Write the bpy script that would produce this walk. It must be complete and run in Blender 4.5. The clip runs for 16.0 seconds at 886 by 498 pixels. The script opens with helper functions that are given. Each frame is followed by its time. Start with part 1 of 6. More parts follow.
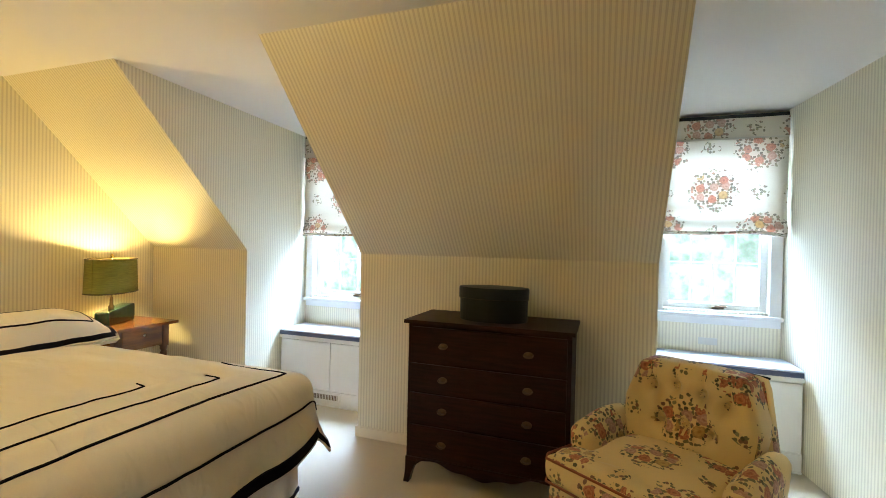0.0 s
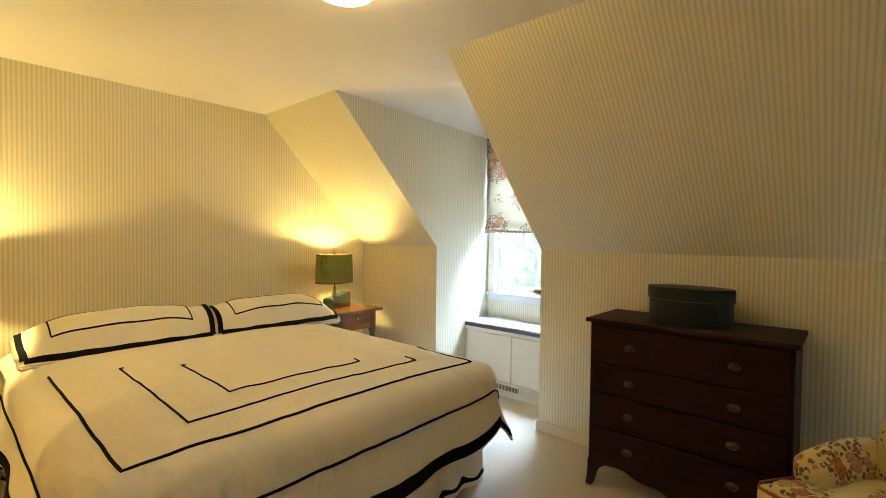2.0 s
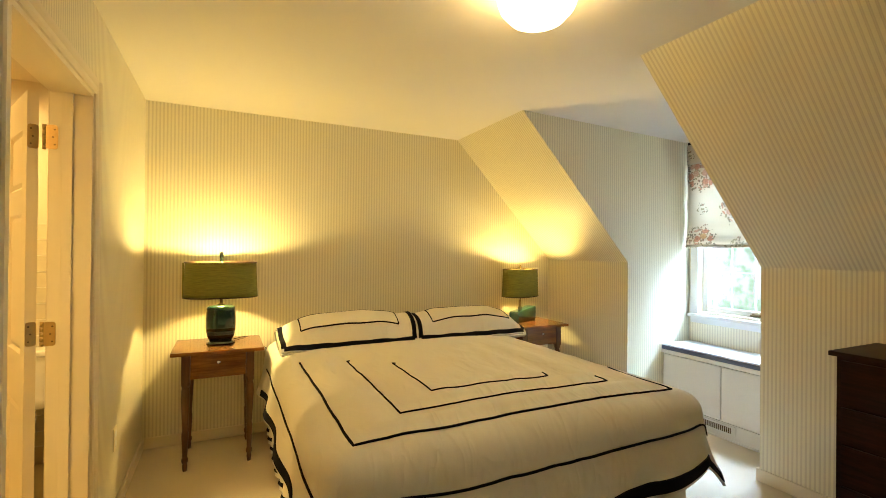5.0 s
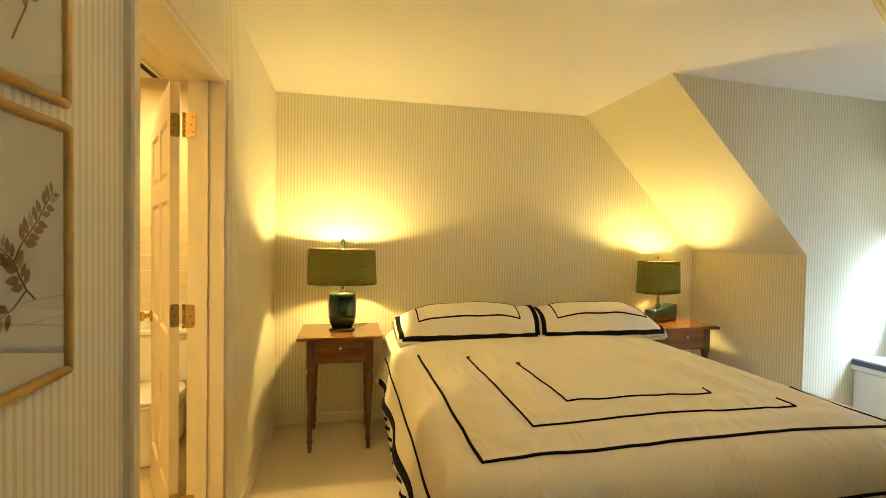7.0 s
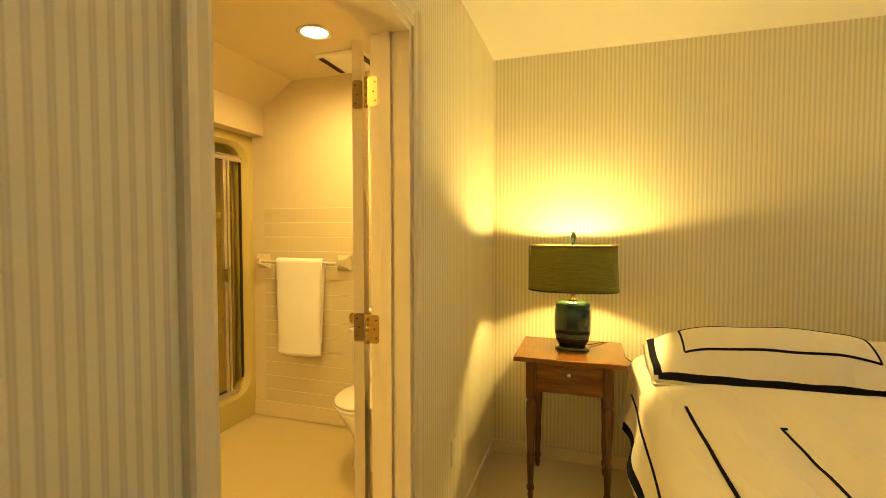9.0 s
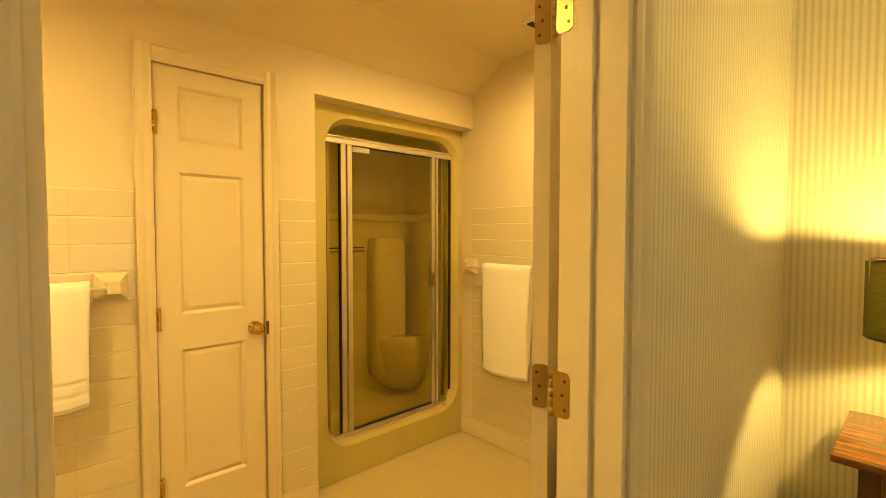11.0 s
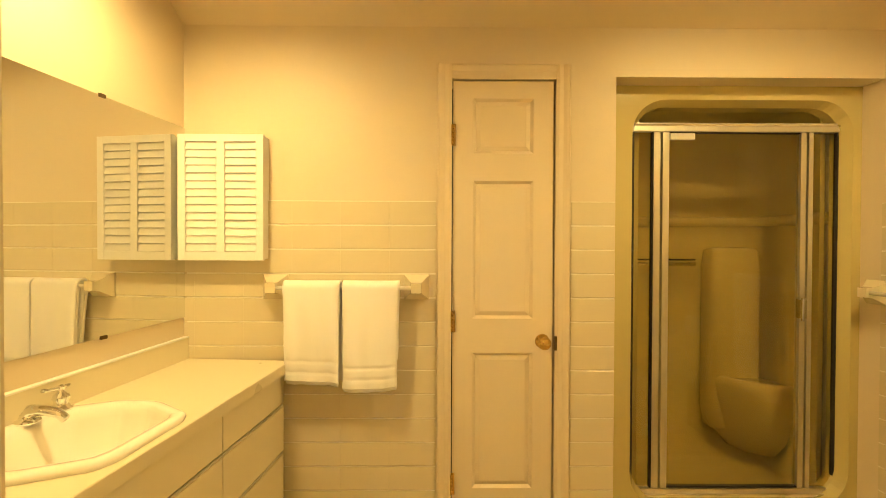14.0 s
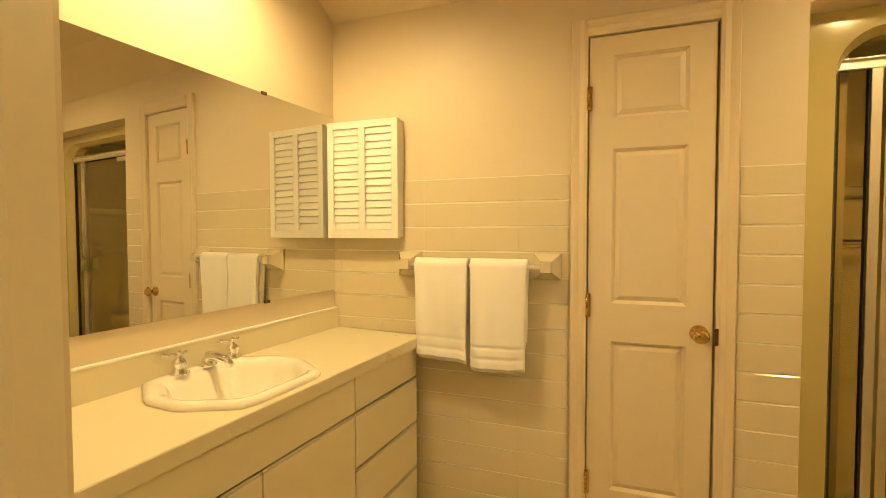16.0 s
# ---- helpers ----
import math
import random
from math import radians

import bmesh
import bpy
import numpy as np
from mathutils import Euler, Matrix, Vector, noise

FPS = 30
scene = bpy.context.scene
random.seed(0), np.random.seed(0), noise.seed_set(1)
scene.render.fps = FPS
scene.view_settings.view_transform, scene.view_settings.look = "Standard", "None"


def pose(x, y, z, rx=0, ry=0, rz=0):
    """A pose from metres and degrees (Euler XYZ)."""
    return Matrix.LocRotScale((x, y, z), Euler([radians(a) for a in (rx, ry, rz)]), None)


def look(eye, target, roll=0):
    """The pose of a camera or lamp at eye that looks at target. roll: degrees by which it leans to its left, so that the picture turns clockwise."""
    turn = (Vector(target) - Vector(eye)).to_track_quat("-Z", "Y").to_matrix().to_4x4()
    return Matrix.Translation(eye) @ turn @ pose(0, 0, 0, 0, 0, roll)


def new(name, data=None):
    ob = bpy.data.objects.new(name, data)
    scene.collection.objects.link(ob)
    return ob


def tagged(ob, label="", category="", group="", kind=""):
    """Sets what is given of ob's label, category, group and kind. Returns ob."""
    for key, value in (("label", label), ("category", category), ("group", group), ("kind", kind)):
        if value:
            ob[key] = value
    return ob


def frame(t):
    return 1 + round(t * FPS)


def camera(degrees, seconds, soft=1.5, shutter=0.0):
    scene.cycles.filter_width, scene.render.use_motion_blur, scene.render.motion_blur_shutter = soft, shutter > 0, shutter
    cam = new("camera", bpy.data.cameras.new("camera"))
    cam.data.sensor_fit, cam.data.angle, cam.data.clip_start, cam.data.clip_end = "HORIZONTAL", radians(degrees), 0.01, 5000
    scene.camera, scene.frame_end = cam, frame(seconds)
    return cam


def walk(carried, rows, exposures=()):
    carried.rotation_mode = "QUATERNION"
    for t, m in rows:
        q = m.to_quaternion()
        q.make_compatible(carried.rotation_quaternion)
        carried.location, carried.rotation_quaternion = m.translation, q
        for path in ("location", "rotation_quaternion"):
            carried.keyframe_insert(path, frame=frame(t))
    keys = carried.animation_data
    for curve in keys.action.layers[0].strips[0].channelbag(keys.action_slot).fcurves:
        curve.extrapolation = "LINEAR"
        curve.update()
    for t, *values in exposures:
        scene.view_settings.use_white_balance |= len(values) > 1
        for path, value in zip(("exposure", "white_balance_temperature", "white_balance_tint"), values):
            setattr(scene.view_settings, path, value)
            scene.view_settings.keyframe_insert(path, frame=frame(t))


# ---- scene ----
cam = camera(88.5, 16.0, soft=0.9)
PATH = [
    (0, (0.082, -0.004, 1.382), (-0.586, 1.881, 1.36), 1.3),
    (0.5, (0.106, -0.003, 1.379), (-0.739, 1.809, 1.34), 1.2),
    (1, (0.107, -0.018, 1.385), (-0.91, 1.704, 1.332), 1.1),
    (1.5, (0.113, -0.024, 1.375), (-1.073, 1.586, 1.324), 1.1),
    (2, (0.102, -0.044, 1.383), (-1.232, 1.445, 1.332), 0.7),
    (2.5, (0.121, -0.054, 1.377), (-1.355, 1.296, 1.337), 0.9),
    (3, (0.131, -0.059, 1.354), (-1.46, 1.154, 1.334), 1.2),
    (3.5, (0.12, -0.085, 1.378), (-1.556, 1.007, 1.358), 0.9),
    (4, (0.129, -0.093, 1.383), (-1.618, 0.882, 1.371), 0.8),
    (6.5, (-0.015, -0.123, 1.377), (-1.911, 0.512, 1.359), 0.8),
    (7, (-0.145, -0.105, 1.373), (-2.101, 0.312, 1.325), 1.0),
    (7.5, (-0.29, -0.065, 1.368), (-2.283, 0.088, 1.296), 0.7),
    (8, (-0.445, -0.034, 1.363), (-2.44, -0.146, 1.279), 0.4),
    (8.5, (-0.637, -0.033, 1.357), (-2.601, -0.399, 1.273), 0.2),
    (9, (-0.823, -0.055, 1.359), (-2.728, -0.66, 1.282), 0.0),
    (11.5, (-1.474, -0.259, 1.377), (-2.64, -1.882, 1.298), 0.2),
    (12, (-1.551, -0.287, 1.386), (-2.5, -2.046, 1.308), 0.3),
    (12.5, (-1.61, -0.306, 1.371), (-2.325, -2.173, 1.318), 0.2),
    (13, (-1.634, -0.34, 1.357), (-2.118, -2.28, 1.327), 0.4),
    (13.5, (-1.679, -0.366, 1.351), (-1.925, -2.351, 1.331), 0.3),
    (14, (-1.722, -0.391, 1.347), (-1.737, -2.391, 1.322), 0.2),
    (14.5, (-1.744, -0.409, 1.331), (-1.538, -2.398, 1.308), -0.1),
    (15, (-1.773, -0.428, 1.316), (-1.389, -2.391, 1.287), -0.2),
    (15.5, (-1.815, -0.459, 1.308), (-1.286, -2.387, 1.261), -0.3),
    (16, (-1.836, -0.478, 1.297), (-1.167, -2.362, 1.226), -0.1),
]
walk(cam, [(t, look(e, g, r)) for t, e, g, r in PATH],
     exposures=[(0.0, -0.05, 6000, 18), (1.5, -0.09, 6300, 16), (3.5, -0.17, 6550, 14), (7.0, -0.13, 6650, 12), (9.0, -0.22, 7700, 10), (11.5, -0.36, 7800, 11), (12.5, -0.32, 7200, 12), (14.5, -0.52, 5950, 14), (16.0, -0.70, 5800, 18)])

# ---- world and lights ----
world = bpy.data.worlds.new("sky")
scene.world = world
world.use_nodes = True
wn = world.node_tree
sky = wn.nodes.new("ShaderNodeTexSky")
sky.sky_type, sky.sun_disc, sky.sun_elevation, sky.sun_rotation = "NISHITA", False, radians(48), radians(200)
wn.links.new(sky.outputs[0], wn.nodes["Background"].inputs[0])
wn.nodes["Background"].inputs[1].default_value = 0.12

BULB = (1.0, 0.748, 0.255)
BATH_BULB = (1.0, 0.68, 0.222)


def point(name, at, watts, colour, size=0.03):
    d = bpy.data.lights.new(name, "POINT")
    d.energy, d.color, d.shadow_soft_size = watts, colour, size
    ob = new(name, d)
    ob.location = at
    return ob


def downlight_lamp(name, at, watts, colour, cone=178, size=0.025):
    """The lamp of a recessed can, which cuts its beam off to a cone."""
    d = bpy.data.lights.new(name, "SPOT")
    d.energy, d.color, d.shadow_soft_size, d.spot_size, d.spot_blend = watts, colour, size, radians(cone), 0.85
    ob = new(name, d)
    ob.location = at
    return ob


sun_data = bpy.data.lights.new("sun", "SUN")
sun_data.energy, sun_data.angle, sun_data.color = 2.0, radians(0.6), (1.0, 0.95, 0.86)
sun = new("sun", sun_data)
sun.matrix_world = look((0, -8, 9), (0, 0, 0))

point("bulb_lamp_south", (-3.30, -0.125, 1.232), 50, BULB)
point("bulb_lamp_north", (-3.32, 2.33, 1.150), 40, BULB)
point("bulb_ceiling", (-1.24, 0.93, 2.30), 13, BULB, 0.05)
downlight_lamp("bulb_downlight", (-2.96, -1.45, 2.395), 100, BATH_BULB)
downlight_lamp("bulb_vanity", (-0.95, -1.52, 2.395), 118, BATH_BULB, 162)


def sky_window(name, at, target, watts, w, h):
    d = bpy.data.lights.new(name, "AREA")
    d.shape, d.size, d.size_y, d.energy, d.color = "RECTANGLE", w, h, watts, (0.49, 0.705, 1.0)
    ob = new(name, d)
    ob.matrix_world = look(at, target)


sky_window("sky_window_1", (-2.05, 4.55, 2.75), (-2.05, 3.5, 1.0), 860, 1.2, 1.2)
sky_window("sky_window_2", (0.83, 4.70, 2.75), (0.83, 3.6, 1.0), 1260, 1.2, 1.2)

# ---- materials ----


def material(name, colour=(0.8, 0.8, 0.8), rough=0.6, metal=0.0, grain=0.0, scale=40, bump=0.0, patches=0.0, patch_scale=3.0,
             stretch=(1, 1, 1), coat=0.0, sheen=0.0, vary=0.0):
    """A surface with fine grain, broad unevenness and relief, in metres."""
    m = bpy.data.materials.new(name)
    m.use_nodes = True
    nt = m.node_tree
    b = nt.nodes["Principled BSDF"]
    b.inputs["Roughness"].default_value, b.inputs["Metallic"].default_value = rough, metal
    b.inputs["Coat Weight"].default_value, b.inputs["Sheen Weight"].default_value = coat, sheen
    b.inputs["Base Color"].default_value = (*colour, 1)
    co = nt.nodes.new("ShaderNodeTexCoord")
    mp = nt.nodes.new("ShaderNodeMapping")
    mp.inputs["Scale"].default_value = stretch
    nt.links.new(co.outputs["Object"], mp.inputs[0])
    out = None
    fine = noise_node(nt, mp.outputs[0], scale, 4)
    broad = noise_node(nt, mp.outputs[0], patch_scale, 3)
    shade = mathn(nt, "ADD", mathn(nt, "MULTIPLY", mathn(nt, "SUBTRACT", fine, 0.5), grain), mathn(nt, "MULTIPLY", mathn(nt, "SUBTRACT", broad, 0.5), patches))
    if vary:
        info = nt.nodes.new("ShaderNodeObjectInfo")
        shade = mathn(nt, "ADD", shade, mathn(nt, "MULTIPLY", mathn(nt, "SUBTRACT", info.outputs["Random"], 0.5), vary))
    hsv = nt.nodes.new("ShaderNodeHueSaturation")
    hsv.inputs["Color"].default_value = (*colour, 1)
    nt.links.new(mathn(nt, "ADD", shade, 1.0), hsv.inputs["Value"])
    nt.links.new(hsv.outputs[0], b.inputs["Base Color"])
    nt.links.new(mathn(nt, "ADD", mathn(nt, "MULTIPLY", mathn(nt, "SUBTRACT", broad, 0.5), 0.15), rough), b.inputs["Roughness"])
    if bump:
        bp = nt.nodes.new("ShaderNodeBump")
        bp.inputs["Strength"].default_value, bp.inputs["Distance"].default_value = bump, min(0.003, 0.10 / scale)
        nt.links.new(fine, bp.inputs["Height"])
        nt.links.new(bp.outputs[0], b.inputs["Normal"])
    return m


def mathn(nt, op, a, b=0.0):
    n = nt.nodes.new("ShaderNodeMath")
    n.operation = op
    for i, v in enumerate((a, b)):
        if isinstance(v, (int, float)):
            n.inputs[i].default_value = v
        else:
            nt.links.new(v, n.inputs[i])
    return n.outputs[0]


def noise_node(nt, vec, scale, detail=3):
    n = nt.nodes.new("ShaderNodeTexNoise")
    n.inputs["Scale"].default_value, n.inputs["Detail"].default_value = scale, detail
    nt.links.new(vec, n.inputs["Vector"])
    return n.outputs["Fac"]


def ramp(nt, fac, stops, interp="LINEAR"):
    n = nt.nodes.new("ShaderNodeValToRGB")
    n.color_ramp.interpolation = interp
    e = n.color_ramp.elements
    while len(e) < len(stops):
        e.new(0.5)
    for i, (p, c) in enumerate(stops):
        e[i].position, e[i].color = p, (*c, 1)
    nt.links.new(fac, n.inputs[0])
    return n.outputs[0]


def mixrgb(nt, fac, a, b, mode="MIX"):
    n = nt.nodes.new("ShaderNodeMix")
    n.data_type, n.blend_type = "RGBA", mode
    for i, v in ((0, fac), (6, a), (7, b)):
        if isinstance(v, (int, float)):
            n.inputs[i].default_value = v
        elif isinstance(v, tuple):
            n.inputs[i].default_value = (*v, 1)
        else:
            nt.links.new(v, n.inputs[i])
    return n.outputs[2]


STRIPE = 0.0223


def wallpaper(name, axis):
    """Cream paper with narrow tan stripes that run up the wall."""
    m = bpy.data.materials.new(name)
    m.use_nodes = True
    nt = m.node_tree
    b = nt.nodes["Principled BSDF"]
    geo = nt.nodes.new("ShaderNodeNewGeometry")
    sep = nt.nodes.new("ShaderNodeSeparateXYZ")
    nt.links.new(geo.outputs["Position"], sep.inputs[0])
    wob = mathn(nt, "MULTIPLY", noise_node(nt, geo.outputs["Position"], 35, 2), 0.0012)
    f = mathn(nt, "FRACT", mathn(nt, "ADD", mathn(nt, "MULTIPLY", mathn(nt, "ADD", sep.outputs[axis], wob), 1 / STRIPE), 400))
    col = ramp(nt, f, [(0.0, (0.81, 0.75, 0.55)), (0.44, (0.81, 0.75, 0.55)), (0.56, (0.64, 0.575, 0.405)), (0.70, (0.71, 0.635, 0.485)), (0.84, (0.64, 0.575, 0.405)), (0.97, (0.81, 0.75, 0.55))])
    fine = noise_node(nt, geo.outputs["Position"], 220, 3)
    broad = noise_node(nt, geo.outputs["Position"], 1.7, 3)
    sh = mathn(nt, "ADD", mathn(nt, "MULTIPLY", mathn(nt, "SUBTRACT", fine, 0.5), 0.10), mathn(nt, "MULTIPLY", mathn(nt, "SUBTRACT", broad, 0.5), 0.06))
    hsv = nt.nodes.new("ShaderNodeHueSaturation")
    nt.links.new(col, hsv.inputs["Color"])
    nt.links.new(mathn(nt, "ADD", sh, 1.0), hsv.inputs["Value"])
    nt.links.new(hsv.outputs[0], b.inputs["Base Color"])
    b.inputs["Roughness"].default_value = 0.55
    bp = nt.nodes.new("ShaderNodeBump")
    bp.inputs["Strength"].default_value, bp.inputs["Distance"].default_value = 0.3, 0.0005
    nt.links.new(fine, bp.inputs["Height"])
    nt.links.new(bp.outputs[0], b.inputs["Normal"])
    return m


def floral(name, base, step, light=0.0, washed_out=0.0):
    """Cream cloth printed with bunches of roses in a half-drop repeat; light: how much daylight shows through; the last
    argument pales the print towards its ground.
    """
    m = bpy.data.materials.new(name)
    m.use_nodes = True
    nt = m.node_tree
    b = nt.nodes["Principled BSDF"]
    co = nt.nodes.new("ShaderNodeTexCoord")
    flat = nt.nodes.new("ShaderNodeMapping")
    nt.links.new(co.outputs["UV"], flat.inputs[0])
    warp = nt.nodes.new("ShaderNodeTexNoise")
    warp.inputs["Scale"].default_value, warp.inputs["Detail"].default_value = 22, 3
    nt.links.new(flat.outputs[0], warp.inputs["Vector"])
    bend = nt.nodes.new("ShaderNodeVectorMath")
    bend.operation = "SUBTRACT"
    nt.links.new(warp.outputs["Color"], bend.inputs[0])
    bend.inputs[1].default_value = (0.5, 0.5, 0.5)
    cloth = nt.nodes.new("ShaderNodeVectorMath")
    cloth.operation = "MULTIPLY_ADD"
    nt.links.new(bend.outputs[0], cloth.inputs[0])
    cloth.inputs[1].default_value = (0.016,) * 3
    nt.links.new(flat.outputs[0], cloth.inputs[2])

    def cells(vec, size, loose, turn=0, shift=(0, 0, 0)):
        mp = nt.nodes.new("ShaderNodeMapping")
        mp.inputs["Location"].default_value, mp.inputs["Rotation"].default_value, mp.inputs["Scale"].default_value = shift, (0, 0, radians(turn)), (1 / size,) * 3
        nt.links.new(vec, mp.inputs[0])
        t = nt.nodes.new("ShaderNodeTexVoronoi")
        t.voronoi_dimensions = "2D"
        t.inputs["Scale"].default_value, t.inputs["Randomness"].default_value = 1.0, loose
        nt.links.new(mp.outputs[0], t.inputs["Vector"])
        sc = nt.nodes.new("ShaderNodeSeparateColor")
        nt.links.new(t.outputs["Color"], sc.inputs[0])
        return t.outputs["Distance"], sc.outputs[0], sc.outputs[1]
    big, _, _ = cells(cloth.outputs[0], step, 0.05, 45)
    small, _, _ = cells(cloth.outputs[0], step, 0.05, 45, (0.5, 0.5, 0))
    ragged = mathn(nt, "MULTIPLY", mathn(nt, "SUBTRACT", noise_node(nt, flat.outputs[0], 26, 2), 0.5), 0.30)
    bunch = mathn(nt, "MAXIMUM", mathn(nt, "LESS_THAN", mathn(nt, "ADD", big, ragged), 0.36), mathn(nt, "LESS_THAN", mathn(nt, "ADD", small, ragged), 0.10))
    core = mathn(nt, "LESS_THAN", mathn(nt, "ADD", big, mathn(nt, "MULTIPLY", ragged, 0.6)), 0.31)
    rd, ra, rb = cells(cloth.outputs[0], 0.068, 0.55)
    ld, la, lb = cells(cloth.outputs[0], 0.019, 0.95)
    petal = mathn(nt, "ADD", rd, mathn(nt, "MULTIPLY", mathn(nt, "SUBTRACT", noise_node(nt, flat.outputs[0], 95, 3), 0.5), 0.40))
    rust = ramp(nt, petal, [(0.0, (0.26, 0.045, 0.02)), (0.12, (0.52, 0.12, 0.05)), (0.22, (0.62, 0.24, 0.11)), (0.28, (0.42, 0.08, 0.04)), (0.38, (0.60, 0.21, 0.10)), (0.50, (0.50, 0.14, 0.07))])
    pink = ramp(nt, petal, [(0.0, (0.42, 0.16, 0.11)), (0.18, (0.66, 0.40, 0.29)), (0.28, (0.48, 0.22, 0.15)), (0.46, (0.64, 0.42, 0.30))])
    gold = ramp(nt, petal, [(0.0, (0.45, 0.22, 0.05)), (0.25, (0.66, 0.44, 0.14)), (0.34, (0.50, 0.28, 0.08)), (0.5, (0.64, 0.45, 0.17))])
    rose = mixrgb(nt, mathn(nt, "GREATER_THAN", rb, 0.55), rust, pink)
    rose = mixrgb(nt, mathn(nt, "GREATER_THAN", rb, 0.85), rose, gold)
    leaf = ramp(nt, lb, [(0, (0.085, 0.075, 0.035)), (0.25, (0.19, 0.165, 0.075)), (0.42, (0.25, 0.12, 0.07)), (0.56, (0.27, 0.25, 0.12)), (0.66, base)], "CONSTANT")
    col = mixrgb(nt, mathn(nt, "MULTIPLY", bunch, mathn(nt, "LESS_THAN", ld, 0.46)), base, leaf)
    bloom = mathn(nt, "MULTIPLY", core, mathn(nt, "LESS_THAN", petal, 0.40))
    bloom = mathn(nt, "MULTIPLY", bloom, mathn(nt, "GREATER_THAN", ra, 0.26))
    col = mixrgb(nt, mathn(nt, "MULTIPLY", bloom, 0.95), col, rose)
    col = mixrgb(nt, washed_out, col, base)
    weave = noise_node(nt, co.outputs["Object"], 400, 2)
    col = mixrgb(nt, 0.12, col, ramp(nt, weave, [(0.3, (0.4, 0.38, 0.33)), (0.7, (1, 1, 1))]), "MULTIPLY")
    nt.links.new(col, b.inputs["Base Color"])
    b.inputs["Roughness"].default_value, b.inputs["Sheen Weight"].default_value = 0.85, 0.2
    bp = nt.nodes.new("ShaderNodeBump")
    bp.inputs["Strength"].default_value, bp.inputs["Distance"].default_value = 0.25, 0.0004
    nt.links.new(weave, bp.inputs["Height"])
    nt.links.new(bp.outputs[0], b.inputs["Normal"])
    if light:
        tr = nt.nodes.new("ShaderNodeBsdfTranslucent")
        nt.links.new(col, tr.inputs[0])
        mx = nt.nodes.new("ShaderNodeMixShader")
        mx.inputs[0].default_value = light
        nt.links.new(b.outputs[0], mx.inputs[1])
        nt.links.new(tr.outputs[0], mx.inputs[2])
        nt.links.new(mx.outputs[0], nt.nodes["Material Output"].inputs[0])
    return m


def wood(name, dark, pale, rough=0.3, coat=0.3, along="x", gloss=0.5):
    m = bpy.data.materials.new(name)
    m.use_nodes = True
    nt = m.node_tree
    b = nt.nodes["Principled BSDF"]
    co = nt.nodes.new("ShaderNodeTexCoord")
    mp = nt.nodes.new("ShaderNodeMapping")
    mp.inputs["Scale"].default_value = {"x": (1.2, 16, 16), "y": (16, 1.2, 16), "z": (16, 16, 1.2)}[along]
    nt.links.new(co.outputs["Object"], mp.inputs[0])
    g = noise_node(nt, mp.outputs[0], 4, 6)
    fine = noise_node(nt, mp.outputs[0], 22, 3)
    f = mathn(nt, "ADD", mathn(nt, "MULTIPLY", g, 0.75), mathn(nt, "MULTIPLY", fine, 0.25))
    nt.links.new(ramp(nt, f, [(0.33, dark), (0.66, pale)]), b.inputs["Base Color"])
    b.inputs["Roughness"].default_value, b.inputs["Coat Weight"].default_value = rough, coat
    b.inputs["Coat Roughness"].default_value = 0.15
    b.inputs["Specular IOR Level"].default_value = gloss
    bp = nt.nodes.new("ShaderNodeBump")
    bp.inputs["Strength"].default_value, bp.inputs["Distance"].default_value = 0.12, 0.001
    nt.links.new(fine, bp.inputs["Height"])
    nt.links.new(bp.outputs[0], b.inputs["Normal"])
    return m


def glass(name, tint=(1, 1, 1), rough=0.0):
    m = bpy.data.materials.new(name)
    m.use_nodes = True
    b = m.node_tree.nodes["Principled BSDF"]
    b.inputs["Base Color"].default_value = (*tint, 1)
    b.inputs["Roughness"].default_value, b.inputs["IOR"].default_value, b.inputs["Transmission Weight"].default_value = rough, 1.45, 1.0
    return m


def glowing(name, colour, strength):
    m = bpy.data.materials.new(name)
    m.use_nodes = True
    b = m.node_tree.nodes["Principled BSDF"]
    b.inputs["Base Color"].default_value = (*colour, 1)
    b.inputs["Emission Color"].default_value, b.inputs["Emission Strength"].default_value = (*colour, 1), strength
    return m


PAPER_X = wallpaper("wallpaper_along_x", 0)
PAPER_Y = wallpaper("wallpaper_along_y", 1)
CEILING = material("ceiling_paint", (0.80, 0.76, 0.68), 0.8, grain=0.04, scale=150, bump=0.05, patches=0.05, patch_scale=1.2)
BATH_PAINT = material("bath_paint", (0.68, 0.585, 0.42), 0.45, grain=0.03, scale=120, bump=0.06, patches=0.05, patch_scale=1.5)
BATH_TRIM = material("bath_trim_paint", (0.71, 0.61, 0.43), 0.35, grain=0.03, scale=90, bump=0.04, patches=0.05)
TRIM = material("trim_paint", (0.78, 0.69, 0.51), 0.35, grain=0.03, scale=90, bump=0.04, patches=0.05)
WHITE = material("white_paint", (0.82, 0.81, 0.78), 0.4, grain=0.03, scale=90, bump=0.04, patches=0.04)
CARPET = material("cream_carpet", (0.60, 0.51, 0.37), 0.95, grain=0.35, scale=420, bump=0.8, patches=0.14, patch_scale=2.2, sheen=0.3)
VINYL = material("bath_floor_sheet", (0.56, 0.46, 0.25), 0.35, grain=0.08, scale=60, bump=0.05, patches=0.10, patch_scale=4)
TILE = material("glazed_tile", (0.67, 0.595, 0.415), 0.12, grain=0.02, scale=30, bump=0.03, patches=0.05, patch_scale=6, coat=0.2, vary=0.012)
GROUT = material("grout", (0.80, 0.76, 0.64), 0.9, grain=0.1, scale=200)
BED = material("cotton_sateen", (0.88, 0.825, 0.70), 0.6, grain=0.06, scale=160, bump=0.25, patches=0.05, patch_scale=5, sheen=0.25)
NAVY = material("navy_ribbon", (0.007, 0.007, 0.013), 0.9, grain=0.3, scale=300, bump=0.2)
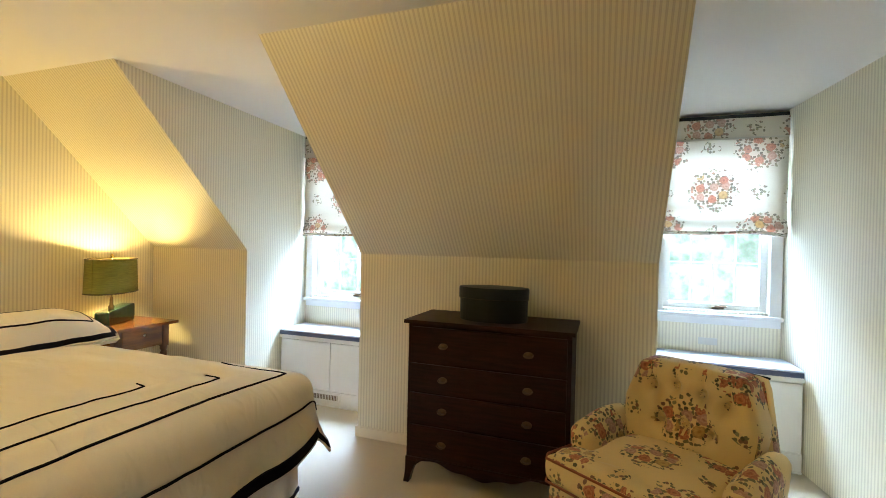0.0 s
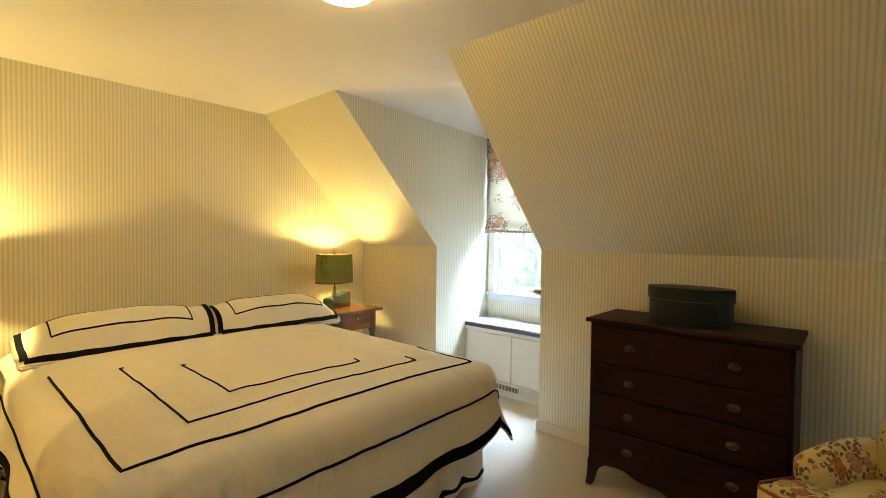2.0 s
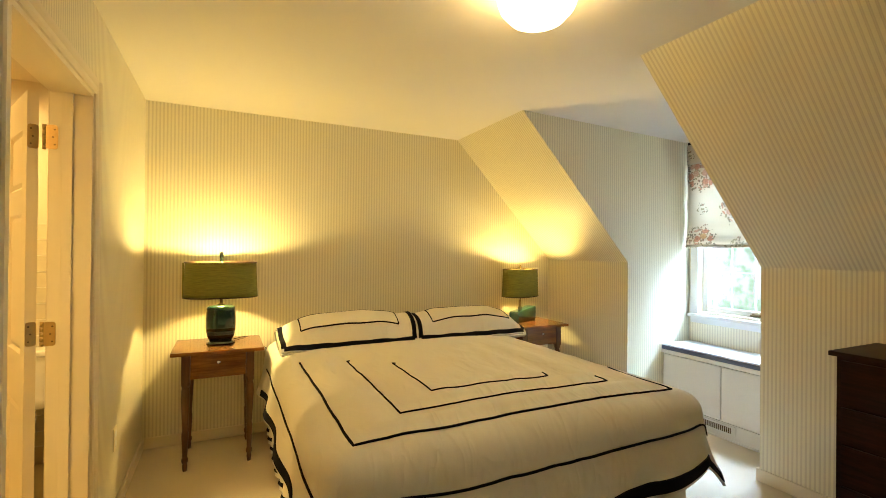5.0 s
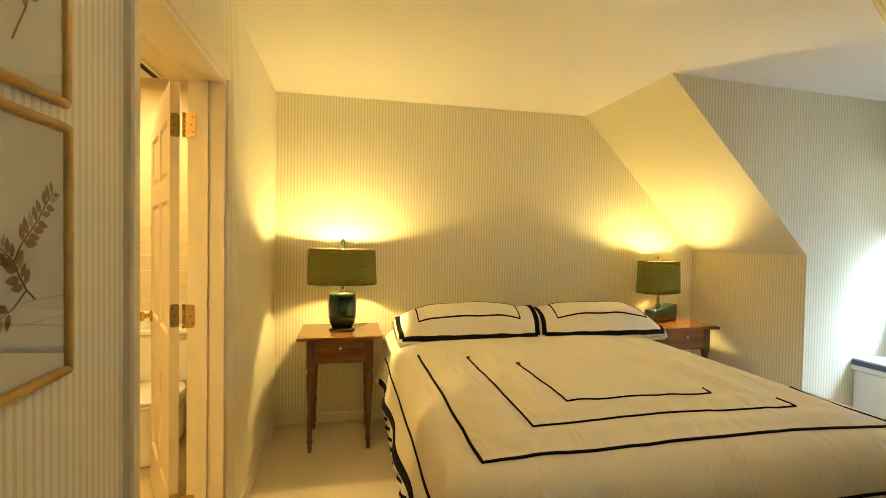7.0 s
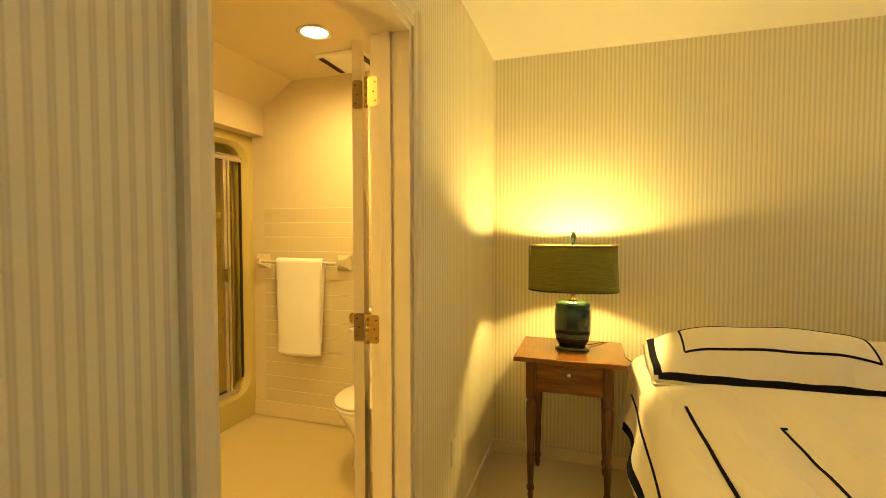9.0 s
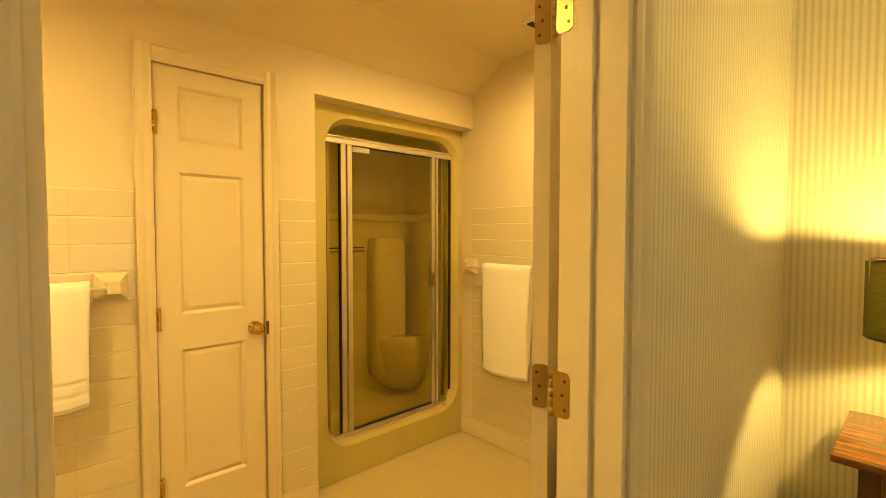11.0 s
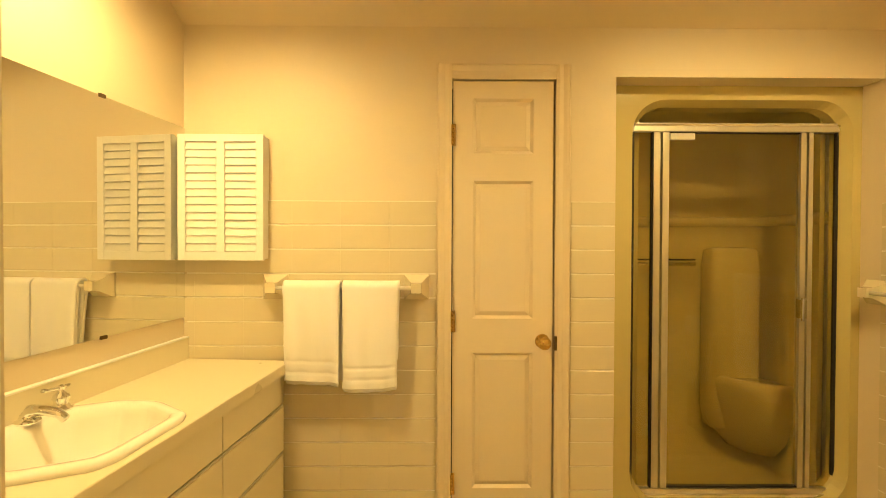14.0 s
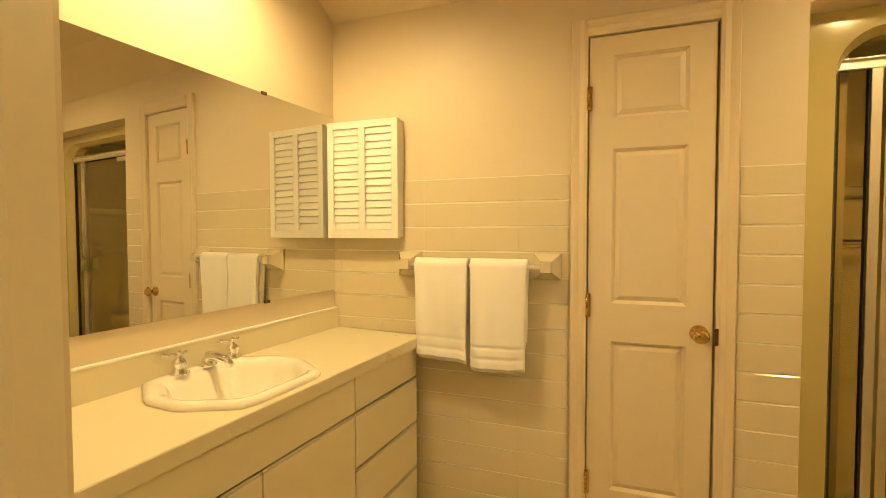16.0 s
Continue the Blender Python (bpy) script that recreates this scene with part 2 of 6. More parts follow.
NAVY.node_tree.nodes["Principled BSDF"].inputs["Specular IOR Level"].default_value = 0.12


def creased(m):
    """Soft creases and puckers in cloth, under the weave's own relief."""
    nt = m.node_tree
    co = nt.nodes.new("ShaderNodeTexCoord")
    mp = nt.nodes.new("ShaderNodeMapping")
    mp.inputs["Rotation"].default_value, mp.inputs["Scale"].default_value = (0, 0, radians(25)), (2.6, 7.5, 4.0)
    nt.links.new(co.outputs["Object"], mp.inputs[0])
    n = nt.nodes.new("ShaderNodeTexNoise")
    n.inputs["Scale"].default_value, n.inputs["Detail"].default_value, n.inputs["Distortion"].default_value = 1.2, 2.0, 0.5
    nt.links.new(mp.outputs[0], n.inputs["Vector"])
    ridge = mathn(nt, "POWER", mathn(nt, "SUBTRACT", 1.0, mathn(nt, "ABSOLUTE", mathn(nt, "MULTIPLY", mathn(nt, "SUBTRACT", n.outputs["Fac"], 0.5), 2.0))), 2.0)
    bp = nt.nodes.new("ShaderNodeBump")
    bp.inputs["Strength"].default_value, bp.inputs["Distance"].default_value = 0.5, 0.012
    nt.links.new(ridge, bp.inputs["Height"])
    old = [k for k in nt.nodes if k.bl_idname == "ShaderNodeBump" and k != bp][0]
    nt.links.new(bp.outputs[0], old.inputs["Normal"])


creased(BED)
MAHOGANY = wood("dark_mahogany", (0.012, 0.0035, 0.002), (0.034, 0.009, 0.005), 0.48, 0.0, gloss=0.14)
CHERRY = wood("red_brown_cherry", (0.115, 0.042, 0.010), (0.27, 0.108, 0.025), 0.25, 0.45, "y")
# Same cherry, grain upright, with the legs' shade put into darker colours.
CHERRY_SHADED = wood("shaded_cherry_upright", (0.065, 0.023, 0.006), (0.15, 0.054, 0.014), 0.3, 0.35, "z")
BRASS = material("brass", (0.66, 0.46, 0.16), 0.13, 1.0, grain=0.1, scale=60, patches=0.2, patch_scale=20)
OLD_BRASS = material("tarnished_brass", (0.13, 0.085, 0.04), 0.5, 1.0, grain=0.2, scale=80, patches=0.3, patch_scale=30)
AGED = material("aged_brass", (0.50, 0.35, 0.15), 0.35, 1.0, grain=0.2, scale=80, patches=0.25, patch_scale=30)
CHROME = material("chrome", (0.86, 0.86, 0.84), 0.08, 1.0, grain=0.02, scale=40)
ALUMINIUM = material("brushed_aluminium", (0.74, 0.72, 0.66), 0.3, 1.0, grain=0.1, scale=300, stretch=(1, 1, 0.05))
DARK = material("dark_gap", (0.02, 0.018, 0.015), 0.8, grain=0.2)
FLORAL_CHAIR = floral("rose_chintz_upholstery", (0.86, 0.66, 0.28), 0.35, 0.0, 0.05)
# Daylight washing out the blind's print is mixed into its colours.
FLORAL_BLIND = floral("rose_chintz_blind", (0.74, 0.69, 0.58), 0.42, 0.30, 0.28)
RUST_PIPING = material("rust_piping", (0.34, 0.10, 0.05), 0.85, grain=0.2, scale=300, bump=0.3)
GLASS = glass("window_glass")
BRONZE_GLASS = glass("shower_glass", (0.80, 0.71, 0.42))
FIBRE = material("shower_fibreglass", (0.55, 0.475, 0.20), 0.11, grain=0.02, scale=20, coat=0.5, patches=0.05)
PORCELAIN = material("porcelain", (0.87, 0.84, 0.76), 0.07, grain=0.01, scale=20, coat=0.6)
LAMINATE = material("cream_laminate", (0.73, 0.67, 0.49), 0.30, grain=0.03, scale=140, patches=0.04)
TOWEL = material("white_terry", (0.91, 0.89, 0.86), 0.95, grain=0.18, scale=500, bump=0.9, sheen=0.4)
TEAL_BLOCK = material("blue_teal_glaze", (0.008, 0.040, 0.040), 0.14, grain=0.3, scale=25, patches=0.8, patch_scale=9, coat=0.6)
TEAL = material("teal_glaze", (0.007, 0.032, 0.022), 0.12, grain=0.3, scale=25, patches=0.7, patch_scale=9, coat=0.7)
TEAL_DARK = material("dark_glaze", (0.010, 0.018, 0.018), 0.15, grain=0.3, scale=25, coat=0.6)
MIRROR = material("mirror_silver", (0.86, 0.87, 0.83), 0.0, 1.0)
BOXCOVER = material("dark_green_leatherette", (0.004, 0.007, 0.007), 0.45, grain=0.4, scale=120, bump=0.3, patches=0.5, patch_scale=10)
CUSHION = material("blue_ticking_cushion", (0.62, 0.64, 0.68), 0.85, grain=0.15, scale=300, bump=0.3)
CUSHION_EDGE = material("blue_cushion_band", (0.10, 0.12, 0.19), 0.85, grain=0.3, scale=300, bump=0.3)
BOXCOVER.node_tree.nodes["Principled BSDF"].inputs["Specular IOR Level"].default_value = 0.25
GILT = material("gilt_bamboo_frame", (0.46, 0.28, 0.07), 0.35, 0.35, grain=0.4, scale=40, bump=0.3, patches=0.4, patch_scale=14)
MAT_PAPER = material("print_paper", (0.66, 0.64, 0.56), 0.7, grain=0.04, scale=100, patches=0.06)
SEPIA = material("sepia_ink", (0.20, 0.085, 0.040), 0.8, grain=0.4, scale=120, vary=0.5)
SEPIA_PALE = material("faded_sepia_ink", (0.42, 0.29, 0.17), 0.8, grain=0.4, scale=120)
SCREW = material("screw_head", (0.15, 0.10, 0.05), 0.4, 0.8)
BULB_GLASS = glowing("frosted_bulb", (1.0, 0.88, 0.62), 14.0)
GLOBE = glowing("lit_alabaster_globe", (1.0, 0.78, 0.42), 13.0)


def shade_cloth():
    """Olive linen that lets some lamp light through."""
    m = bpy.data.materials.new("olive_linen_shade")
    m.use_nodes = True
    nt = m.node_tree
    b = nt.nodes["Principled BSDF"]
    co = nt.nodes.new("ShaderNodeTexCoord")
    mp = nt.nodes.new("ShaderNodeMapping")
    mp.inputs["Scale"].default_value = (3, 3, 60)
    nt.links.new(co.outputs["Object"], mp.inputs[0])
    slub = noise_node(nt, mp.outputs[0], 6, 3)
    col = ramp(nt, slub, [(0.3, (0.15, 0.15, 0.026)), (0.7, (0.26, 0.25, 0.05))])
    nt.links.new(col, b.inputs["Base Color"])
    b.inputs["Roughness"].default_value = 0.9
    tr = nt.nodes.new("ShaderNodeBsdfTranslucent")
    tr.inputs[0].default_value = (0.10, 0.13, 0.02, 1)
    mx = nt.nodes.new("ShaderNodeMixShader")
    mx.inputs[0].default_value = 0.02
    nt.links.new(b.outputs[0], mx.inputs[1])
    nt.links.new(tr.outputs[0], mx.inputs[2])
    nt.links.new(mx.outputs[0], nt.nodes["Material Output"].inputs[0])
    return m


SHADE = shade_cloth()

# ---- mesh helpers ----


def mesh_of(bm, name, mats, smooth=False, outward=True):
    if outward:
        bmesh.ops.recalc_face_normals(bm, faces=bm.faces)
    me = bpy.data.meshes.new(name)
    bm.to_mesh(me)
    bm.free()
    for m in (mats if isinstance(mats, (list, tuple)) else [mats]):
        me.materials.append(m)
    if smooth:
        for p in me.polygons:
            p.use_smooth = True
    return me


def part(name, bm, mat, parent=None, label="", smooth=False, at=None, outward=True):
    ob = new(name, mesh_of(bm, name, mat, smooth, outward))
    if at is not None:
        ob.matrix_basis = at
    if parent is not None:
        ob.parent = parent
    if label:
        tagged(ob, label)
    return ob


def thicken(ob, t, offset=-1.0):
    s = ob.modifiers.new("thickness", "SOLIDIFY")
    s.thickness, s.offset = t, offset
    return ob


def thing(name, label, category, at=None, group="", kind=""):
    ob = new(name)
    ob.empty_display_size = 0.1
    if at is not None:
        ob.matrix_basis = at
    return tagged(ob, label, category, group, kind)


def box(x0, x1, y0, y1, z0, z1, bevel=0.0, bm=None, segs=2):
    b = bmesh.new()
    v = [b.verts.new((x, y, z)) for x in (x0, x1) for y in (y0, y1) for z in (z0, z1)]
    for f in ((0, 1, 3, 2), (4, 6, 7, 5), (0, 4, 5, 1), (2, 3, 7, 6), (0, 2, 6, 4), (1, 5, 7, 3)):
        b.faces.new([v[i] for i in f])
    if bevel:
        bmesh.ops.bevel(b, geom=b.edges[:], offset=bevel, segments=segs, profile=0.7, affect="EDGES")
    return join(bm, b)


def join(bm, b):
    if bm is None:
        return b
    me = bpy.data.meshes.new("tmp")
    b.to_mesh(me)
    b.free()
    bm.from_mesh(me)
    bpy.data.meshes.remove(me)
    return bm


def prism(outline, axis, a, b, bevel=0.0, bm=None):
    """A solid with the given outline, drawn out along an axis from a to b. Outlines: x: (y, z); y: (x, z); z: (x, y)."""
    def p(u, v, w):
        return {"x": (w, u, v), "y": (u, w, v), "z": (u, v, w)}[axis]
    m = bmesh.new()
    lo = [m.verts.new(p(u, v, a)) for u, v in outline]
    hi = [m.verts.new(p(u, v, b)) for u, v in outline]
    n = len(outline)
    m.faces.new(lo)
    m.faces.new(hi[::-1])
    for i in range(n):
        m.faces.new((lo[i], hi[i], hi[(i + 1) % n], lo[(i + 1) % n]))
    if bevel:
        bmesh.ops.recalc_face_normals(m, faces=m.faces)
        bmesh.ops.bevel(m, geom=m.edges[:], offset=bevel, segments=2, profile=0.7, affect="EDGES")
    return join(bm, m)


def lathe(profile, at=(0, 0, 0), n=24, sx=1.0, sy=1.0, bm=None, power=2.0):
    """Turned round z from (radius, height) pairs; power above 2 squares the section."""
    m = bmesh.new()
    rings = []
    for r, z in profile:
        ring = []
        for i in range(n):
            a = 2 * math.pi * i / n
            c, s = math.cos(a), math.sin(a)
            k = (abs(c) ** power + abs(s) ** power) ** (-1 / power)
            ring.append(m.verts.new((at[0] + r * c * k * sx, at[1] + r * s * k * sy, at[2] + z)))
        rings.append(ring)
    for lo, hi in zip(rings, rings[1:]):
        for i in range(n):
            m.faces.new((lo[i], lo[(i + 1) % n], hi[(i + 1) % n], hi[i]))
    if profile[0][0] > 1e-5:
        m.faces.new(rings[0][::-1])
    if profile[-1][0] > 1e-5:
        m.faces.new(rings[-1])
    bmesh.ops.remove_doubles(m, verts=m.verts, dist=1e-6)
    return join(bm, m)


def tube(points, radius, n=8, bm=None):
    m = bmesh.new()
    pts = [Vector(p) for p in points]
    rings = []
    for i, p in enumerate(pts):
        d = (pts[min(i + 1, len(pts) - 1)] - pts[max(i - 1, 0)]).normalized()
        u = d.orthogonal().normalized() if abs(d.z) > 0.95 else d.cross(Vector((0, 0, 1))).normalized()
        v = d.cross(u)
        r = radius[i] if isinstance(radius, (list, tuple)) else radius
        rings.append([m.verts.new(p + r * (math.cos(a) * u + math.sin(a) * v)) for a in (2 * math.pi * k / n for k in range(n))])
    for lo, hi in zip(rings, rings[1:]):
        for i in range(n):
            m.faces.new((lo[i], lo[(i + 1) % n], hi[(i + 1) % n], hi[i]))
    m.faces.new(rings[0][::-1])
    m.faces.new(rings[-1])
    return join(bm, m)


def cloth_uv(b, centre=(0, 0, 0)):
    """Lays a print out flat, in metres, on the side that each face looks to, with a bunch at the panel's centre."""
    layer = b.loops.layers.uv.new("print")
    bmesh.ops.recalc_face_normals(b, faces=b.faces)
    for f in b.faces:
        n = f.normal
        if abs(n.z) > 0.72:
            i, j = 0, 1
        elif abs(n.x) > abs(n.y):
            i, j = 1, 2
        else:
            i, j = 0, 2
        for l in f.loops:
            l[layer].uv = (l.vert.co[i] - centre[i], l.vert.co[j] - centre[j])
    return b


def structure(name, bm, mat, label, category, smooth=False):
    return tagged(part(name, bm, mat, smooth=smooth), label, category, kind="structure")


def rounded(x0, x1, z0, z1, r, n=6):
    out = []
    for cx, cz, a0 in ((x1 - r, z0 + r, -90), (x1 - r, z1 - r, 0), (x0 + r, z1 - r, 90), (x0 + r, z0 + r, 180)):
        for k in range(n + 1):
            a = radians(a0 + 90 * k / n)
            out.append((cx + r * math.cos(a), cz + r * math.sin(a)))
    return out

# ---- the bedroom's shell ----
XW, XE, YS, YK = -3.57, 1.40, -0.605, 2.85
YN_A, YN_B = 3.60, 3.72
CEIL, YSL, ZK = 2.39, 1.80, 1.30
DA0, DA1, DB0 = -2.562, -1.545, 0.378
XD = 1.265  # where the east wall meets the dormer
BY0, BYS, BXW, BXE = -0.74, -2.30, -3.595, -0.655
BCEIL = 2.42
DOOR0, DOOR1, DOORH = -2.212, -1.367, 2.018

structure("floor", box(XW - 0.1, XE + 0.1, BY0 + 0.06, 3.85, -0.1, 0.0), CARPET, "cream wall-to-wall bedroom carpet", "carpet")
structure("ceiling", box(XW - 0.1, XE + 0.1, YS - 0.1, YSL, CEIL, CEIL + 0.1), CEILING, "smooth off-white painted bedroom ceiling", "ceiling")
for nm, x0, x1, yn in (("ceiling_dormer_1", DA0 - 0.02, DA1 + 0.02, YN_A), ("ceiling_dormer_2", DB0 - 0.02, XE + 0.02, YN_B)):
    structure(nm, prism([(YSL, CEIL), (yn + 0.1, 2.345), (yn + 0.1, 2.46), (YSL, CEIL + 0.1)], "x", x0, x1), CEILING, "smooth off-white dormer ceiling", "ceiling")


def paper_faces(ob):
    """Stripes always run up: faces that look along x take the paper striped along y."""
    for p in ob.data.polygons:
        p.material_index = 1 if abs(p.normal.x) > 0.7 else 0
    return ob


BUMP = [(YK, 0), (YK, ZK), (YSL, CEIL), (YSL, CEIL + 0.05), (3.8, CEIL + 0.05), (3.8, 0)]
for nm, x0, x1 in (("wall_north_1", XW - 0.05, DA0), ("wall_north_2", DA1, DB0)):
    paper_faces(structure(nm, prism(BUMP, "x", x0, x1), [PAPER_X, PAPER_Y], "striped cream wallpaper over knee wall and sloped ceiling", "wall"))
structure("wall_west", box(XW - 0.12, XW, YS, 3.0, 0, 2.45), PAPER_Y, "cream wallpaper with narrow tan stripes", "wall")
structure("wall_east", prism([(XE, YS - 0.1), (XE, 2.62), (1.238, 3.76), (1.238, 3.9), (XE + 0.12, 3.9), (XE + 0.12, YS - 0.1)], "z", 0, 2.45), PAPER_Y, "cream wallpaper with narrow tan stripes", "wall")
# south wall with the bathroom doorway
bm = box(DOOR1, XE + 0.1, BY0 + 0.004, YS, 0, 2.45)
box(XW - 0.12, DOOR0, BY0 + 0.004, YS, 0, 2.45, bm=bm)
box(DOOR0, DOOR1, BY0 + 0.004, YS, DOORH, 2.45, bm=bm)
paper_faces(structure("wall_south", bm, [PAPER_X, PAPER_Y], "cream wallpaper with narrow tan stripes round a doorway", "wall"))


def window_wall(nm, x0, x1, yn, wx0, wx1, z0, z1):
    b = box(x0, wx0, yn, yn + 0.16, 0, 2.45)
    box(wx1, x1, yn, yn + 0.16, 0, 2.45, bm=b)
    box(wx0, wx1, yn, yn + 0.16, 0, z0, bm=b)
    box(wx0, wx1, yn, yn + 0.16, z1, 2.45, bm=b)
    return structure(nm, b, PAPER_X, "striped cream wallpaper round a dormer window", "wall")


def baseboard(nm, b, paint=TRIM):
    structure(nm, b, paint, "low cream-painted baseboard with a rounded top", "baseboard")


def base_run(x0, x1, y0, y1, h=0.075):
    return box(x0, x1, y0, y1, 0, h, 0.004)


baseboard("baseboard_1", base_run(XW, XW + 0.014, YS + 0.014, YK))
baseboard("baseboard_2", base_run(XW + 0.014, DOOR0 - 0.066, YS, YS + 0.014))
baseboard("baseboard_3", base_run(DOOR1 + 0.066, XE, YS, YS + 0.014))
baseboard("baseboard_4", base_run(XW + 0.014, DA0 + 0.014, YK - 0.014, YK))
baseboard("baseboard_5", base_run(DA1 - 0.014, DB0 + 0.014, YK - 0.014, YK))
baseboard("baseboard_6", base_run(DA0, DA0 + 0.014, YK, 3.27))
baseboard("baseboard_7", base_run(DA1 - 0.014, DA1, YK, 3.27))
baseboard("baseboard_8", base_run(DB0, DB0 + 0.014, YK, 3.40))
baseboard("baseboard_9", base_run(XE - 0.014, XE, YS + 0.014, 2.62))


def dormer_window(nm, wx0, wx1, yn, z0, z1, label):
    """White casement with a frame, a sash, thin glazing bars, a sill with an apron and a latch."""
    w = thing(nm, label, "window", kind="structure")
    t = 0.07
    part("casing", box(wx0 - t, wx0, yn - 0.02, yn + 0.0, z0 - 0.02, z1 + t, 0.004), WHITE, w)
    part("casing", box(wx1, wx1 + t, yn - 0.02, yn + 0.0, z0 - 0.02, z1 + t, 0.004), WHITE, w)
    part("casing", box(wx0, wx1, yn - 0.018, yn, z1, z1 + t, 0.004), WHITE, w)
    part("sill", box(wx0 - t - 0.01, wx1 + t + 0.01, yn - 0.045, yn + 0.07, z0 - 0.05, z0 - 0.021, 0.006), WHITE, w)
    part("apron", box(wx0 - t, wx1 + t, yn - 0.016, yn - 0.001, z0 - 0.10, z0 - 0.051, 0.004), WHITE, w)
    y0, y1 = yn + 0.045, yn + 0.085
    s = 0.045
    sash = part("sash", box(wx0, wx0 + s, y0, y1, z0, z1, 0.004), WHITE, w)
    part("sash", box(wx1 - s, wx1, y0, y1, z0, z1, 0.004), WHITE, w)
    part("sash", box(wx0 + s, wx1 - s, y0, y1, z0, z0 + s, 0.004), WHITE, w)
    part("sash", box(wx0 + s, wx1 - s, y0, y1, z1 - s, z1, 0.004), WHITE, w)
    for i in (1, 2, 3):
        x = wx0 + s + (wx1 - wx0 - 2 * s) * i / 4
        part("glazing_bar", box(x - 0.005, x + 0.005, y0 + 0.022, y1 - 0.002, z0 + s, z1 - s), WHITE, w)
    for i in (1, 2, 3):
        z = z0 + s + (z1 - z0 - 2 * s) * i / 4
        part("glazing_bar", box(wx0 + s, wx1 - s, y0 + 0.024, y1 - 0.004, z - 0.005, z + 0.005), WHITE, w)
    pane = part("pane", box(wx0 + s - 0.005, wx1 - s + 0.005, y0 + 0.014, y0 + 0.018, z0 + s - 0.005, z1 - s + 0.005), GLASS, w)
    pane.visible_shadow = False
    c = (wx0 + wx1) / 2 + 0.03
    lt = part("latch", box(c - 0.04, c + 0.04, yn + 0.02, yn + 0.046, z0 + 0.008, z0 + 0.022, 0.004), OLD_BRASS, w, "dull metal window latch")
    part("lever", tube([(c - 0.02, yn + 0.02, z0 + 0.026), (c + 0.05, yn + 0.0, z0 + 0.03)], 0.006), OLD_BRASS, lt)
    return w


def roman_blind(nm, x0, x1, yn, zb, zt, zval):
    """A soft blind of printed cotton, drawn halfway, with a valance and a swagged lower fold."""
    w = thing(nm, "cream rose-print cotton roman blind, half drawn", "window blind", group="dormer blinds")
    def cloth(z0, z1, y, swag, folds):
        m = bmesh.new()
        nx, nz = 28, 30
        g = []
        for j in range(nz + 1):
            row = []
            for i in range(nx + 1):
                u, v = i / nx, j / nz
                lo = z0 + swag * (0.5 * math.sin(math.pi * u * 1.0) + 0.25 * math.sin(u * 9 + 1))
                z = lo + (z1 - lo) * v
                bulge = 0.012 * math.sin(v * folds * math.pi) ** 2 + (0.03 * math.exp(-((v - 0.05) / 0.05) ** 2) if folds else 0) + 0.004 * math.sin(u * 14)
                row.append(m.verts.new((x0 + (x1 - x0) * u, y - bulge, z)))
            g.append(row)
        for j in range(nz):
            for i in range(nx):
                m.faces.new((g[j][i], g[j][i + 1], g[j + 1][i + 1], g[j + 1][i]))
        return m
    thicken(part("cloth", cloth_uv(cloth(zb, zval, yn - 0.055, 0.025, 3), (x0 + (x1 - x0) * 0.42, 0, zb + (zval - zb) * 0.45)), FLORAL_BLIND, w, smooth=True), 0.003)
    thicken(part("valance", cloth_uv(cloth(zval - 0.02, zt - 0.012, yn - 0.075, 0.0, 0), (x0 + 0.3, 0, zval + 0.06)), FLORAL_BLIND, w, smooth=True), 0.003)
    part("valance_trim", box(x0, x1, yn - 0.084, yn - 0.079, zval - 0.026, zval - 0.016), MAT_PAPER, w, "cream braid edge")
    part("headrail", box(x0, x1, yn - 0.07, yn - 0.021, zt - 0.012, zt + 0.015, 0.003), DARK, w, "dark wooden head rail")
    part("hem_fold", cloth_uv(tube([(x0 + (x1 - x0) * k / 14, yn - 0.078 - 0.006 * math.sin(k * 1.3), zb + 0.025 * (0.5 * math.sin(math.pi * k / 14) + 0.25 * math.sin(k / 14 * 9 + 1)) + 0.004) for k in range(15)], 0.013)), FLORAL_BLIND, w, smooth=True)
    return w


